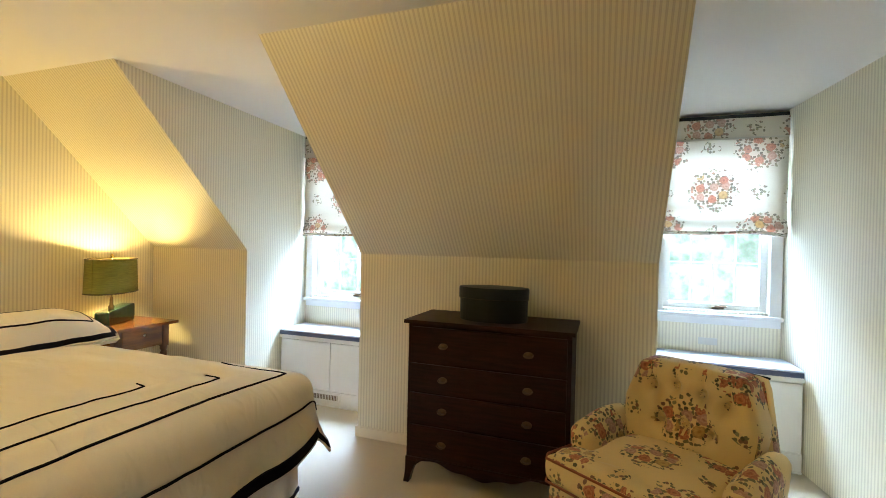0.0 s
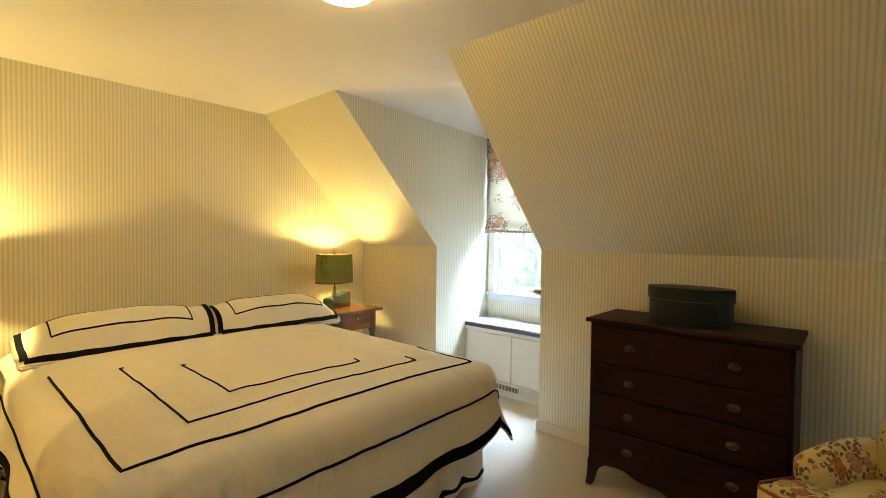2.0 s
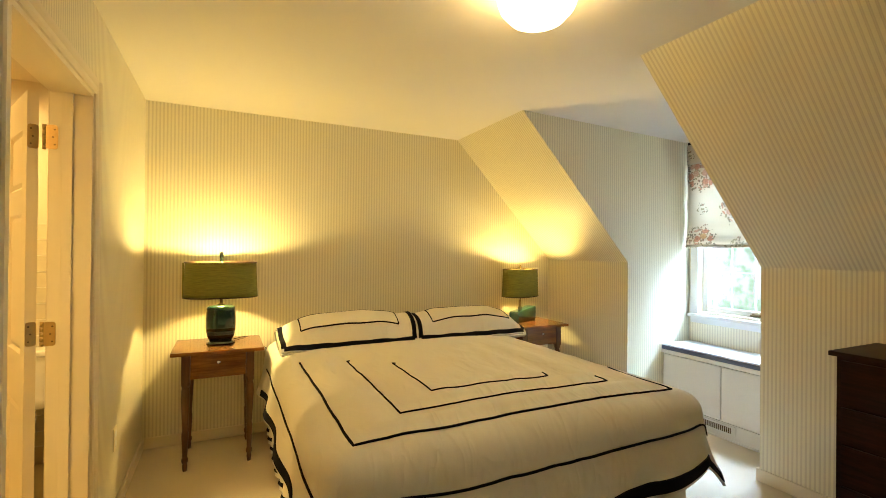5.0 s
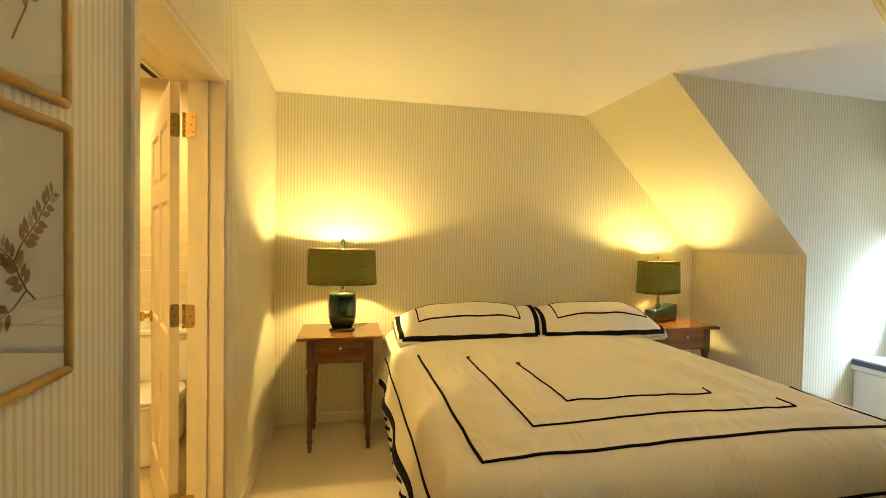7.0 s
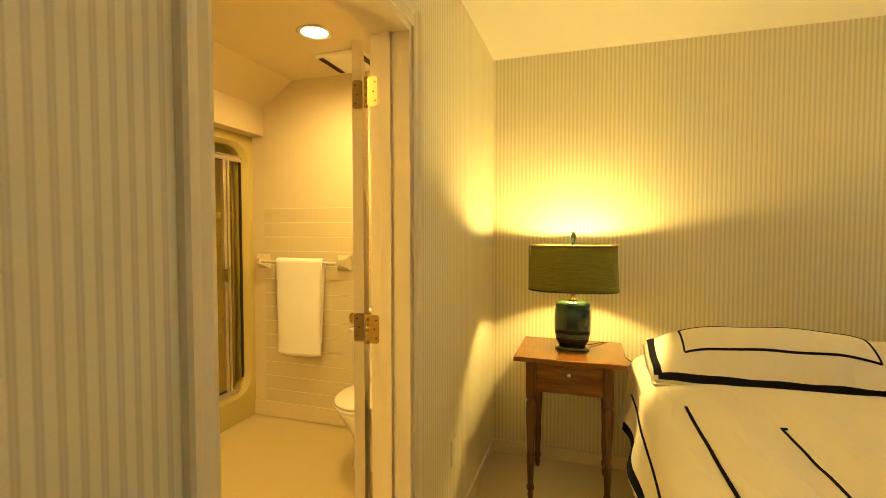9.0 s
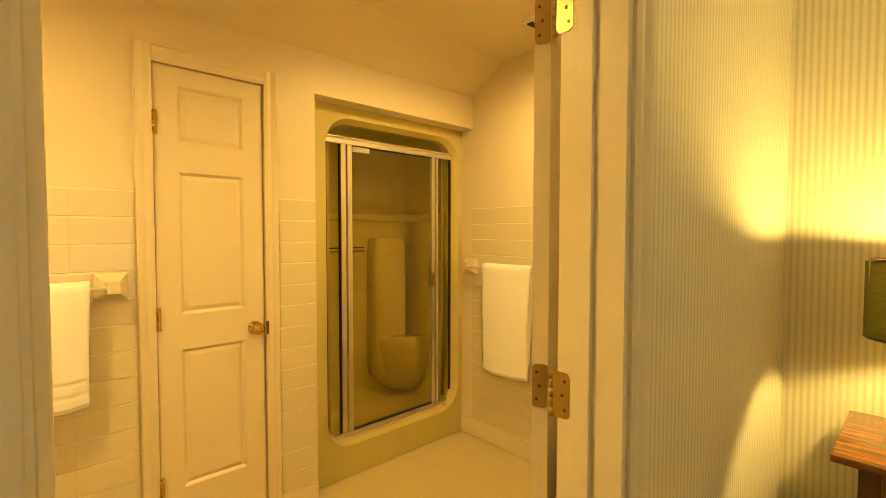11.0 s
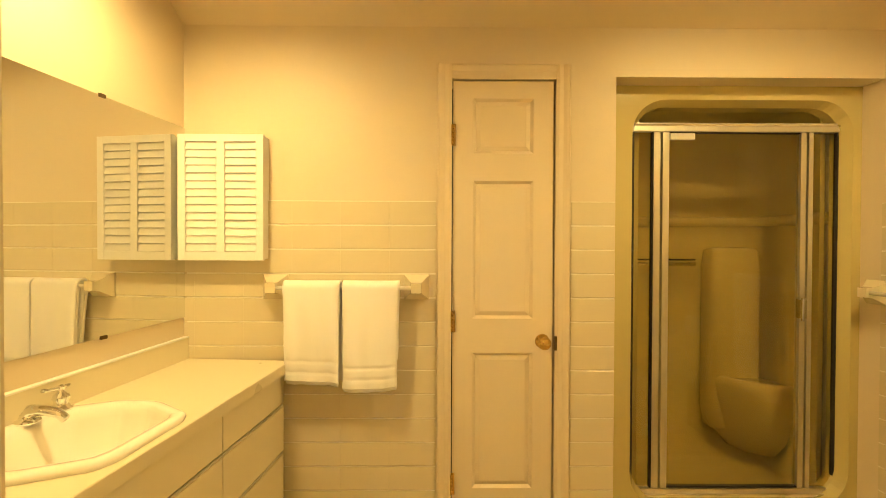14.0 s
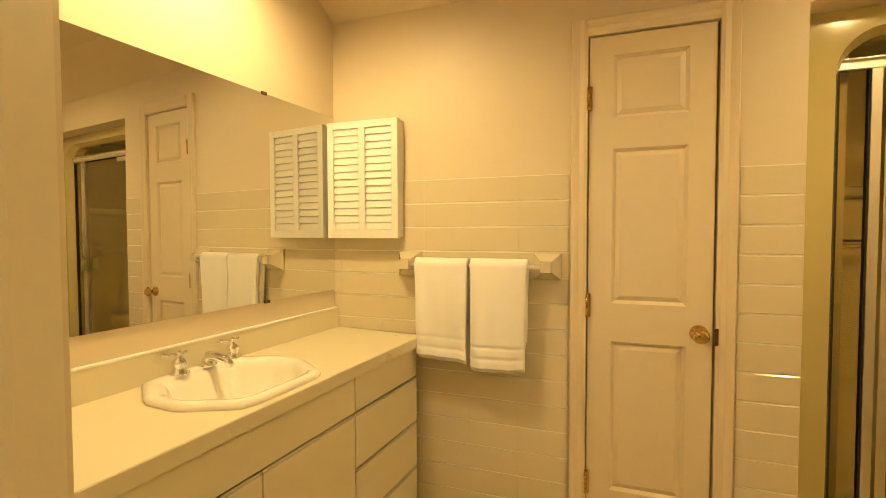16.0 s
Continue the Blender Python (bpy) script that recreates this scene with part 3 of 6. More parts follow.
def window_seat(nm, x0, x1, y0, yn, h, vent):
    """A built-in painted bench with panel doors."""
    w = thing(nm, "white-painted built-in window bench with panel doors", "window seat", group="dormer window seats", kind="")
    part("body", box(x0 + 0.002, x1 - 0.002, y0 + 0.016, yn - 0.002, 0.0, h - 0.03), WHITE, w)
    part("top", box(x0 + 0.001, x1 - 0.001, y0 - 0.012, yn - 0.001, h - 0.03, h, 0.004), WHITE, w)
    mid = x0 + (x1 - x0) * 0.5
    for a, b in ((x0 + 0.012, mid - 0.003), (mid + 0.003, x1 - 0.012)):
        d = part("door", box(a, b, y0, y0 + 0.016, 0.13, h - 0.04, 0.003), WHITE, w)
    part("plinth", box(x0 + 0.003, x1 - 0.003, y0 + 0.002, y0 + 0.016, 0.002, 0.122, 0.002), WHITE, w)
    part("shadow_strip", box(x0 + 0.003, x1 - 0.003, y0 - 0.006, y0 + 0.002, 0.0, 0.012), WHITE, w)
    if vent:
        g = part("vent_grille", box(vent - 0.15, vent + 0.15, y0 - 0.008, y0 + 0.002, 0.045, 0.115, 0.003), WHITE, w, "white metal floor register")
        part("grille_opening", box(vent - 0.12, vent + 0.12, y0 - 0.010, y0 - 0.0078, 0.060, 0.100), OLD_BRASS, g)
        for k in range(16):
            x = vent - 0.112 + k * 0.015
            part("slat", box(x - 0.0022, x + 0.0022, y0 - 0.014, y0 - 0.0095, 0.060, 0.100), ALUMINIUM, g)
    c = thing("seat_cushion", "pale quilted bench cushion with a navy ticking band", "cushion", group="window seat cushions")
    part("pad", box(x0 + 0.008, x1 - 0.01, y0 - 0.015, yn - 0.01, h + 0.020, h + 0.048, 0.012, segs=3), CUSHION, c, smooth=True)
    part("band", box(x0 + 0.006, x1 - 0.008, y0 - 0.019, yn - 0.006, h, h + 0.034, 0.010, segs=3), CUSHION_EDGE, c, "navy ticking border", smooth=True)
    return w


WA = (-2.47, -1.63)
WB = (0.50, 1.165)
window_wall("wall_north_3", DA0 - 0.05, DA1 + 0.05, YN_A, WA[0], WA[1], 0.88, 2.17)
window_wall("wall_north_4", DB0 - 0.05, XD + 0.05, YN_B, WB[0], WB[1], 0.95, 2.22)
dormer_window("window_1", WA[0], WA[1], YN_A, 0.88, 2.17, "white-painted dormer casement window with thin glazing bars")
dormer_window("window_2", WB[0], WB[1], YN_B, 0.95, 2.22, "white-painted dormer casement window with thin glazing bars")
roman_blind("roman_blind", WA[0] - 0.07, WA[1] + 0.07, YN_A, 1.43, 2.33, 2.17)
roman_blind("roman_blind", WB[0] - 0.07, WB[1] + 0.07, YN_B, 1.49, 2.31, 2.18)
window_seat("window_seat", DA0, DA1, 3.26, YN_A, 0.57, -2.09)
window_seat("window_seat", DB0, XD + 0.01, 3.40, YN_B, 0.60, 0)
outlet_r = thing("wall_outlet", "small grey outlet plate low on the dormer wall", "outlet")
part("plate", box(0.74, 0.86, YN_B - 0.006, YN_B, 0.70, 0.75, 0.002), MAT_PAPER, outlet_r)


# ---- doorway ----
def casing(nm, x0, x1, yf, out, h, paint=TRIM):
    """Moulded casing round an opening in a wall that faces out (+1 or -1 along y)."""
    t = 0.060
    prof = [(0, 0), (0.0, 0.010), (0.012, 0.014), (0.030, 0.012), (0.044, 0.018), (0.055, 0.020), (t, 0.014), (t, 0)]
    w = thing(nm, "cream-painted moulded door casing", "door casing", kind="structure")
    part("upright", prism([(x0 - u, yf + out * v) for u, v in prof], "z", 0, h + t), paint, w)
    part("upright", prism([(x1 + u, yf + out * v) for u, v in prof], "z", 0, h + t), paint, w)
    part("head", prism([(yf + out * v, h + u) for u, v in prof], "x", x0 - 0.001, x1 + 0.001), paint, w)
    return w


casing("trim_1", DOOR0, DOOR1 - 0.013, YS, 1, DOORH)
casing("trim_2", DOOR0, DOOR1 - 0.013, BY0, -1, DOORH, BATH_TRIM)
jamb = thing("door_frame_1", "cream-painted door jamb with a raised stop", "door frame", kind="structure")
for x0, x1, s in ((DOOR0, DOOR0 + 0.018, 1), (DOOR1 - 0.018, DOOR1, -1)):
    part("jamb", box(x0, x1, BY0 - 0.002, YS + 0.002, 0, DOORH), TRIM, jamb)
    xs = (x1, x1 + 0.012) if s > 0 else (x0 - 0.012, x0)
    part("stop", box(*xs, BY0 + 0.04, BY0 + 0.075, 0, DOORH - 0.018, 0.002), TRIM, jamb)
part("head", box(DOOR0 + 0.018, DOOR1 - 0.018, BY0 - 0.002, YS + 0.002, DOORH - 0.018, DOORH), TRIM, jamb)


def panel_door(nm, label, w, h, t, rows, at, knob_x, knob_z, hinge_x, hinge_zs, columns=1):
    """A panelled door: local x along its width from the hinge, y its thickness, z up. rows: heights of the panels."""
    d = thing(nm, label, "door", at=at, kind="structure")
    stile, mid = 0.085, 0.075
    cuts = []
    cw = (w - 2 * stile - (columns - 1) * mid) / columns
    for z0, z1 in rows:
        for c in range(columns):
            x0 = stile + c * (cw + mid)
            cuts.append((x0, x0 + cw, z0, z1))
    xs = sorted({0, w, *[c[0] for c in cuts], *[c[1] for c in cuts]})
    zs = sorted({0, h, *[c[2] for c in cuts], *[c[3] for c in cuts]})
    m = bmesh.new()
    for i in range(len(xs) - 1):
        for j in range(len(zs) - 1):
            if any(abs(c[0] - xs[i]) < 1e-6 and abs(c[2] - zs[j]) < 1e-6 for c in cuts):
                continue
            box(xs[i], xs[i + 1], 0, t, zs[j], zs[j + 1], bm=m)
    bmesh.ops.remove_doubles(m, verts=m.verts, dist=1e-5)
    part("slab", m, BATH_TRIM, d)
    for x0, x1, z0, z1 in cuts:
        b = bmesh.new()
        for y, s in ((0.004, 1), (t - 0.004, -1)):
            e = 0.030
            f_ = 0.0 if s > 0 else t
            o = [b.verts.new(p) for p in ((x0, f_, z0), (x1, f_, z0), (x1, f_, z1), (x0, f_, z1))]
            q = [b.verts.new(p) for p in ((x0 + 0.012, y + s * 0.007, z0 + 0.012), (x1 - 0.012, y + s * 0.007, z0 + 0.012), (x1 - 0.012, y + s * 0.007, z1 - 0.012), (x0 + 0.012, y + s * 0.007, z1 - 0.012))]
            r = [b.verts.new(p) for p in ((x0 + e, y, z0 + e), (x1 - e, y, z0 + e), (x1 - e, y, z1 - e), (x0 + e, y, z1 - e))]
            for lo, hi in ((o, q), (q, r)):
                for i in range(4):
                    b.faces.new((lo[i], lo[(i + 1) % 4], hi[(i + 1) % 4], hi[i]))
            b.faces.new(r)
        part("panel", b, BATH_TRIM, d)
    prof = [(0.0, 0.062), (0.018, 0.060), (0.027, 0.050), (0.026, 0.040), (0.013, 0.030), (0.010, 0.012), (0.028, 0.008), (0.031, 0.0)]
    for s in (0, 1):
        k = lathe([(r, z) for r, z in prof[::-1]], n=20)
        bmesh.ops.transform(k, matrix=pose(knob_x, 0 if s == 0 else t, knob_z, 90 if s == 0 else -90), verts=k.verts)
        part("knob", k, BRASS, d, "polished brass door knob", smooth=True)
    return d


HINGE_AT = pose(-2.218, BY0 - 0.042, 0.012, 0, 0, 205.5)
bath_door = panel_door("door_1", "cream six-panel bathroom door standing wide ajar", 0.765, 1.985, 0.035, [(0.24, 0.72), (0.93, 1.50), (1.60, 1.84)], HINGE_AT, 0.70, 0.92, 0, (), columns=2)


def hinge(z, parent):
    """Brass butt hinge: one leaf on the jamb, one on the door's edge, a knuckle between them, and six screws."""
    h = thing("door_hinge", "brass butt hinge with rounded leaves", "hinge", group="bathroom door hinges")
    xj = DOOR0 + 0.018
    k = bmesh.new()
    for i in range(5):
        lathe([(0.0068, 0.0), (0.0068, 0.0185)], at=(xj - 0.002, BY0 - 0.018, z - 0.05 + i * 0.02), n=10, bm=k)
    part("knuckle", k, AGED, h, smooth=True)
    part("leaf", prism(rounded(BY0 - 0.012, BY0 + 0.026, z - 0.048, z + 0.048, 0.010), "x", xj, xj + 0.002), AGED, h)
    c = prism(rounded(0.000, 0.034, z - 0.060, z + 0.036, 0.010), "x", -0.0025, 0.0005)
    bmesh.ops.transform(c, matrix=HINGE_AT, verts=c.verts)
    part("leaf", c, AGED, h)
    for dz in (-0.03, 0.0, 0.03):
        s = lathe([(0.0035, 0), (0.0035, 0.0012)], n=8)
        bmesh.ops.transform(s, matrix=pose(xj + 0.0018, BY0 + (0.016 if dz else 0.010), z + dz, 0, 90), verts=s.verts)
        part("screw", s, SCREW, h)
        s = lathe([(0.0035, 0), (0.0035, 0.0012)], n=8)
        bmesh.ops.transform(s, matrix=HINGE_AT @ pose(-0.0024, 0.024 if dz else 0.018, z - 0.012 + dz, 0, -90), verts=s.verts)
        part("screw", s, SCREW, h)
    return h


for z in (0.235, 1.032, 1.818):
    hinge(z, None)

# ---- bathroom shell ----
structure("floor_bath", box(BXW - 0.1, 0.0, -2.6, BY0 + 0.06, -0.1, -0.004), VINYL, "worn beige sheet floor of the bathroom", "floor")
structure("threshold", box(DOOR0 + 0.018, DOOR1 - 0.018, BY0 - 0.01, BY0 + 0.07, -0.004, 0.008, 0.003), TRIM, "low painted door threshold", "threshold")
structure("ceiling_bath", prism([(BY0 + 0.05, BCEIL), (-2.05, BCEIL), (BYS, 2.25), (BYS - 0.12, 2.25), (BYS - 0.12, 2.55), (BY0 + 0.05, 2.55)], "x", BXW - 0.1, 0.0), BATH_PAINT, "painted bathroom ceiling that slopes down to one wall", "ceiling")
structure("wall_bath_north_1", box(DOOR1 + 0.0, 0.0, BY0 - 0.004, BY0 + 0.004, 0, BCEIL), BATH_PAINT, "cream-painted bathroom wall", "wall")
structure("wall_bath_north_2", box(BXW - 0.1, DOOR0, BY0 - 0.004, BY0 + 0.004, 0, BCEIL), BATH_PAINT, "cream-painted bathroom wall", "wall")
structure("wall_bath_north_3", box(DOOR0, DOOR1, BY0 - 0.004, BY0 + 0.004, DOORH, BCEIL), BATH_PAINT, "cream-painted wall over the door", "wall")
wall_bw = structure("wall_bath_west", box(BXW - 0.12, BXW, -2.62, BY0, 0, 2.5), BATH_PAINT, "cream-painted bathroom wall over a tiled dado", "wall")
# east wall stands slightly off square
LEAN = 4.8
EAST = pose(BXE, BYS, 0, 0, 0, -LEAN)  # local x out of the wall is negative, local y runs to the doorway
w_be = structure("wall_bath_east", box(0, 0.12, -0.15, 1.62, 0, 2.5), BATH_PAINT, "cream-painted bathroom wall behind the vanity", "wall")
w_be.matrix_basis = EAST
CL0, CL1, CLH = -2.207, -1.772, 2.032
SH0 = -2.457
bm = box(CL1, 0.0, BYS - 0.12, BYS, 0, 2.3)
box(CL0, CL1, BYS - 0.12, BYS, CLH, 2.3, bm=bm)
box(SH0, CL0, BYS - 0.12, BYS, 0, 2.3, bm=bm)
box(BXW - 0.1, SH0, BYS - 0.12, BYS, 2.047, 2.3, bm=bm)
wall_bs = structure("wall_bath_south", bm, BATH_PAINT, "cream-painted bathroom wall over a tiled dado, with closet and shower openings", "wall")
structure("closet_back", box(CL0 - 0.05, CL1 + 0.05, BYS - 0.16, BYS - 0.12, 0, 2.1), DARK, "dark closet behind the door", "wall")

# linen closet door and casing
casing("trim_3", CL0, CL1, BYS, 1, CLH, BATH_TRIM)
closet = panel_door("door_2", "narrow cream three-panel linen closet door, closed", CL1 - CL0 - 0.012, 2.018, 0.034,
                    [(0.30, 0.875), (1.02, 1.60), (1.715, 1.945)], pose(CL1 - 0.005, BYS - 0.004, 0.010, 0, 0, 180), CL1 - CL0 - 0.055, 0.925, 0, ())
for z in (0.333, 1.02, 1.80):
    hg = thing("closet_hinge", "small brass butt hinge", "hinge", at=pose(CL1 - 0.002, BYS + 0.004, z), group="closet hinges")
    k = bmesh.new()
    for i in range(5):
        lathe([(0.006, 0.0), (0.006, 0.016)], at=(0, 0.004, -0.0425 + i * 0.017), n=8, bm=k)
    part("knuckle", k, BRASS, hg, smooth=True)
    part("leaf", box(-0.014, 0.012, -0.003, 0.0015, -0.045, 0.045, 0.001), BRASS, hg)
latch = thing("strike_plate", "small dark strike plate at the closet latch", "strike plate")
part("plate", box(CL0 - 0.008, CL0 + 0.004, BYS + 0.012, BYS + 0.017, 0.90, 0.96, 0.002), OLD_BRASS, latch)

# ---- outside ----
def outdoors():
    m = bpy.data.materials.new("glowing_garden")
    m.use_nodes = True
    nt = m.node_tree
    nt.nodes.remove(nt.nodes["Principled BSDF"])
    # Pure emission: the daylight on the trees is the sheet's own glow.
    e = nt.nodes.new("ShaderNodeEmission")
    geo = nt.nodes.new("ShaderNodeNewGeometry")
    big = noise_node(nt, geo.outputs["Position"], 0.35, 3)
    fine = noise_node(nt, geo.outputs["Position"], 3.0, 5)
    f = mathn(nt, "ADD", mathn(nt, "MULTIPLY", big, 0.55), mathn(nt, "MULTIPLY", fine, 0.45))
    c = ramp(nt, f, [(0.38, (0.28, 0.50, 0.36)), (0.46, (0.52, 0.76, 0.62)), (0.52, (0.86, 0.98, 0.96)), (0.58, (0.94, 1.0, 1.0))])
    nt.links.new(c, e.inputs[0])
    e.inputs[1].default_value = GARDEN_GLOW
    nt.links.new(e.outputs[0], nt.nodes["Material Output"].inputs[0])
    return m


GARDEN_GLOW = 1.35
structure("backdrop", box(-16, 14, 12, 12.1, -6, 10), outdoors(), "glowing backdrop of pale green trees outside the windows", "backdrop")
structure("ground", box(-60, 60, -60, 60, -6.1, -6.0), material("lawn", (0.06, 0.10, 0.035), 0.9, grain=0.4, scale=3), "lawn far below the windows", "ground")


# ---- bed ----
BX0, BXF, BYC, BW, BTOP, BR = -3.50, -1.44, 1.12, 0.83, 0.695, 0.12


L1, L2, L3 = -1.440, -1.615, -1.782


def frame_step(v, lines):
    """How many ribbon frames lie outside v: 0 on the outermost line, 1 on the next, 2 on the last."""
    o, m, i = lines
    return max(0.0, (o - v) / (o - m)) if v > m else 1.0 + (m - v) / (m - i)


def quilt_at(x, b, lift=0.0):
    """A place on the comforter: x along the bed, b across it, both measured on the cloth."""
    da, db = max(0.0, x - BXF), max(0.0, abs(b) - BW)
    d = math.hypot(da, db)
    top = BTOP + 0.042 * (1 - (min(abs(b), BW) / BW) ** 4) * min(1, max(0, (x + 3.9) / 1.2)) * (1 - max(0, (x + 2.0) / 0.56) ** 3 * 0.6 if x > -2.0 else 1)
    # quilted swells between the ribbon frames, whose seams lie in the valleys
    s = min(frame_step(min(abs(b), BW), (0.83, 0.572, 0.345)), frame_step(min(x, BXF), (BXF, L2, L3)))
    puffed = 0.5 - 0.5 * math.cos(2 * math.pi * s) if s < 2.3 else 0.65
    top += 0.021 * puffed * max(0.0, min(1.0, (x + 2.95) / 0.35))
    n1 = noise.noise((x * 2.3, b * 2.3, 0.4))
    n2 = noise.noise((x * 9 + 3, b * 9, 1.7))
    n3 = noise.noise((x * 5 - b * 9, b * 3 + x * 2, 7.7))
    top += (0.010 * n1 + 0.0035 * n2 + 0.007 * max(0.0, n3)) * (1 if x > -2.7 else 0.3)
    px, py, pz = min(x, BXF), max(-BW, min(BW, b)), top
    if d > 0:
        ux, uy = da / d, (db / d) * (1 if b > 0 else -1)
        a = min(d / BR, math.pi / 2)
        out = BR * math.sin(a)
        drop = BR * (1 - math.cos(a)) * 0.9
        rest = max(0.0, d - BR * math.pi / 2)
        d_ = d
        corner = 4 * (da * db) / (d * d + 1e-9) / 2
        wave = (0.022 * math.sin((b if da > db else x) * 11) + 0.02 * noise.noise((x * 4, b * 4, 5))) * min(1, rest / 0.25)
        flare = 0.19 + 0.02 * corner
        out += rest * flare + wave
        drop += rest * math.sqrt(max(0.05, 1 - flare * flare)) * (1 - 0.13 * corner)
        px += ux * out
        py += uy * out
        pz -= drop
        pz = max(pz, 0.03)
    return Vector((px, BYC + py, pz + lift))


def quilt_normal(x, b):
    p, q, r = quilt_at(x, b), quilt_at(x + 0.004, b), quilt_at(x, b + 0.004)
    n = (q - p).cross(r - p)
    return n.normalized() if n.length > 1e-9 else Vector((0, 0, 1))


def ribbon(path, width, lift=0.006):
    """A flat braid laid along a path on the comforter."""
    m = bmesh.new()
    rows = []
    pts = []
    for (x0, b0), (x1, b1) in zip(path, path[1:]):
        n = max(2, int(math.hypot(x1 - x0, b1 - b0) / 0.025))
        for i in range(n):
            pts.append((x0 + (x1 - x0) * i / n, b0 + (b1 - b0) * i / n))
    pts.append(path[-1])
    for i, (x, b) in enumerate(pts):
        xa, ba = pts[max(0, i - 1)]
        xb, bb = pts[min(len(pts) - 1, i + 1)]
        dx, dy = xb - xa, bb - ba
        L = math.hypot(dx, dy) or 1
        sx, sy = -dy / L * width / 2, dx / L * width / 2
        row = []
        for s, l in ((-1, 0.0005), (-0.8, lift), (0.8, lift), (1, 0.0005)):
            c = quilt_at(x + sx * s, b + sy * s) + quilt_normal(x + sx * s, b + sy * s) * l
            row.append(m.verts.new(c))
        rows.append(row)
    for a, c in zip(rows, rows[1:]):
        for k in range(3):
            m.faces.new((a[k], a[k + 1], c[k + 1], c[k]))
    return m


bed = thing("bed", "king bed under a cream comforter with navy ribbon borders", "bed")
part("box_spring", box(BX0 - 0.03, BXF - 0.02, BYC - BW - 0.05, BYC + BW + 0.05, 0.08, 0.34, 0.02), BED, bed)
part("mattress", box(BX0 - 0.03, BXF - 0.0, BYC - BW - 0.06, BYC + BW + 0.06, 0.34, 0.62, 0.05, segs=3), BED, bed)
# dust ruffle round three sides
skirt_path = [(BX0, -BW - 0.075), (BXF + 0.0, -BW - 0.075), (BXF + 0.0, BW + 0.075), (BX0, BW + 0.075)]
for nm, z0, z1, mt, off in (("dust_ruffle", 0.015, 0.345, BED, 0.0), ("ruffle_border", 0.045, 0.085, NAVY, 0.006)):
    m = bmesh.new()
    rows = []
    for (x0, b0), (x1, b1) in zip(skirt_path, skirt_path[1:]):
        n = int(math.hypot(x1 - x0, b1 - b0) / 0.02)
        ux, uy = (x1 - x0), (b1 - b0)
        L = math.hypot(ux, uy)
        ox, oy = uy / L, -ux / L
        for i in range(n + 1):
            x, b = x0 + ux * i / n, b0 + uy * i / n
            w = 0.010 * math.sin(i * 0.75) + 0.010 * noise.noise((x * 5, b * 5, 2))
            rows.append([m.verts.new((x + ox * (w * (1.2 - k / 4) + off + 0.02 * (1 - k / 4)), BYC + b + oy * (w * (1.2 - k / 4) + off + 0.02 * (1 - k / 4)), z0 + (z1 - z0) * k / 4)) for k in range(5)])
    for a, c in zip(rows, rows[1:]):
        for k in range(4):
            m.faces.new((a[k], a[k + 1], c[k + 1], c[k]))
    part(nm, m, mt, bed, "navy ruffle border" if mt is NAVY else "", smooth=True)
HEM = 0.41
comforter = thing("comforter", "cream quilted comforter with navy ribbon frames, draped over the bed", "comforter")
m = bmesh.new()
NX, NB = 150, 156
xs = [BX0 + (BXF + HEM - BX0) * i / NX for i in range(NX + 1)]
bs = [-(BW + HEM) + 2 * (BW + HEM) * j / NB for j in range(NB + 1)]
g = [[m.verts.new(quilt_at(x, b)) for b in bs] for x in xs]
for i in range(NX):
    for j in range(NB):
        m.faces.new((g[i][j], g[i + 1][j], g[i + 1][j + 1], g[i][j + 1]))
thicken(part("quilt", m, BED, comforter, smooth=True, outward=False), 0.014)
part("ribbon", ribbon([(-2.70, -0.815), (L1, -0.815), (L1, 0.80), (-1.86, 0.80)], 0.0105), NAVY, comforter)
part("ribbon", ribbon([(-2.505, -0.562), (-2.51, -0.578), (L2, -0.578), (L2, 0.545), (-1.70, 0.545)], 0.0062), NAVY, comforter)
part("ribbon", ribbon([(-2.325, -0.345), (-2.33, -0.365), (L3, -0.365), (L3, 0.300), (-1.83, 0.300)], 0.0052), NAVY, comforter)
part("ribbon", ribbon([(-3.2, -BW - 0.22), (BXF + 0.22, -BW - 0.22), (BXF + 0.22, BW + 0.22), (-3.2, BW + 0.22)], 0.0085), NAVY, comforter)
part("hem_border", ribbon([(-3.2, -BW - HEM + 0.03), (BXF + HEM - 0.03, -BW - HEM + 0.03), (BXF + HEM - 0.03, BW + HEM - 0.03), (-3.2, BW + HEM - 0.03)], 0.044), NAVY, comforter, "wide navy hem border")


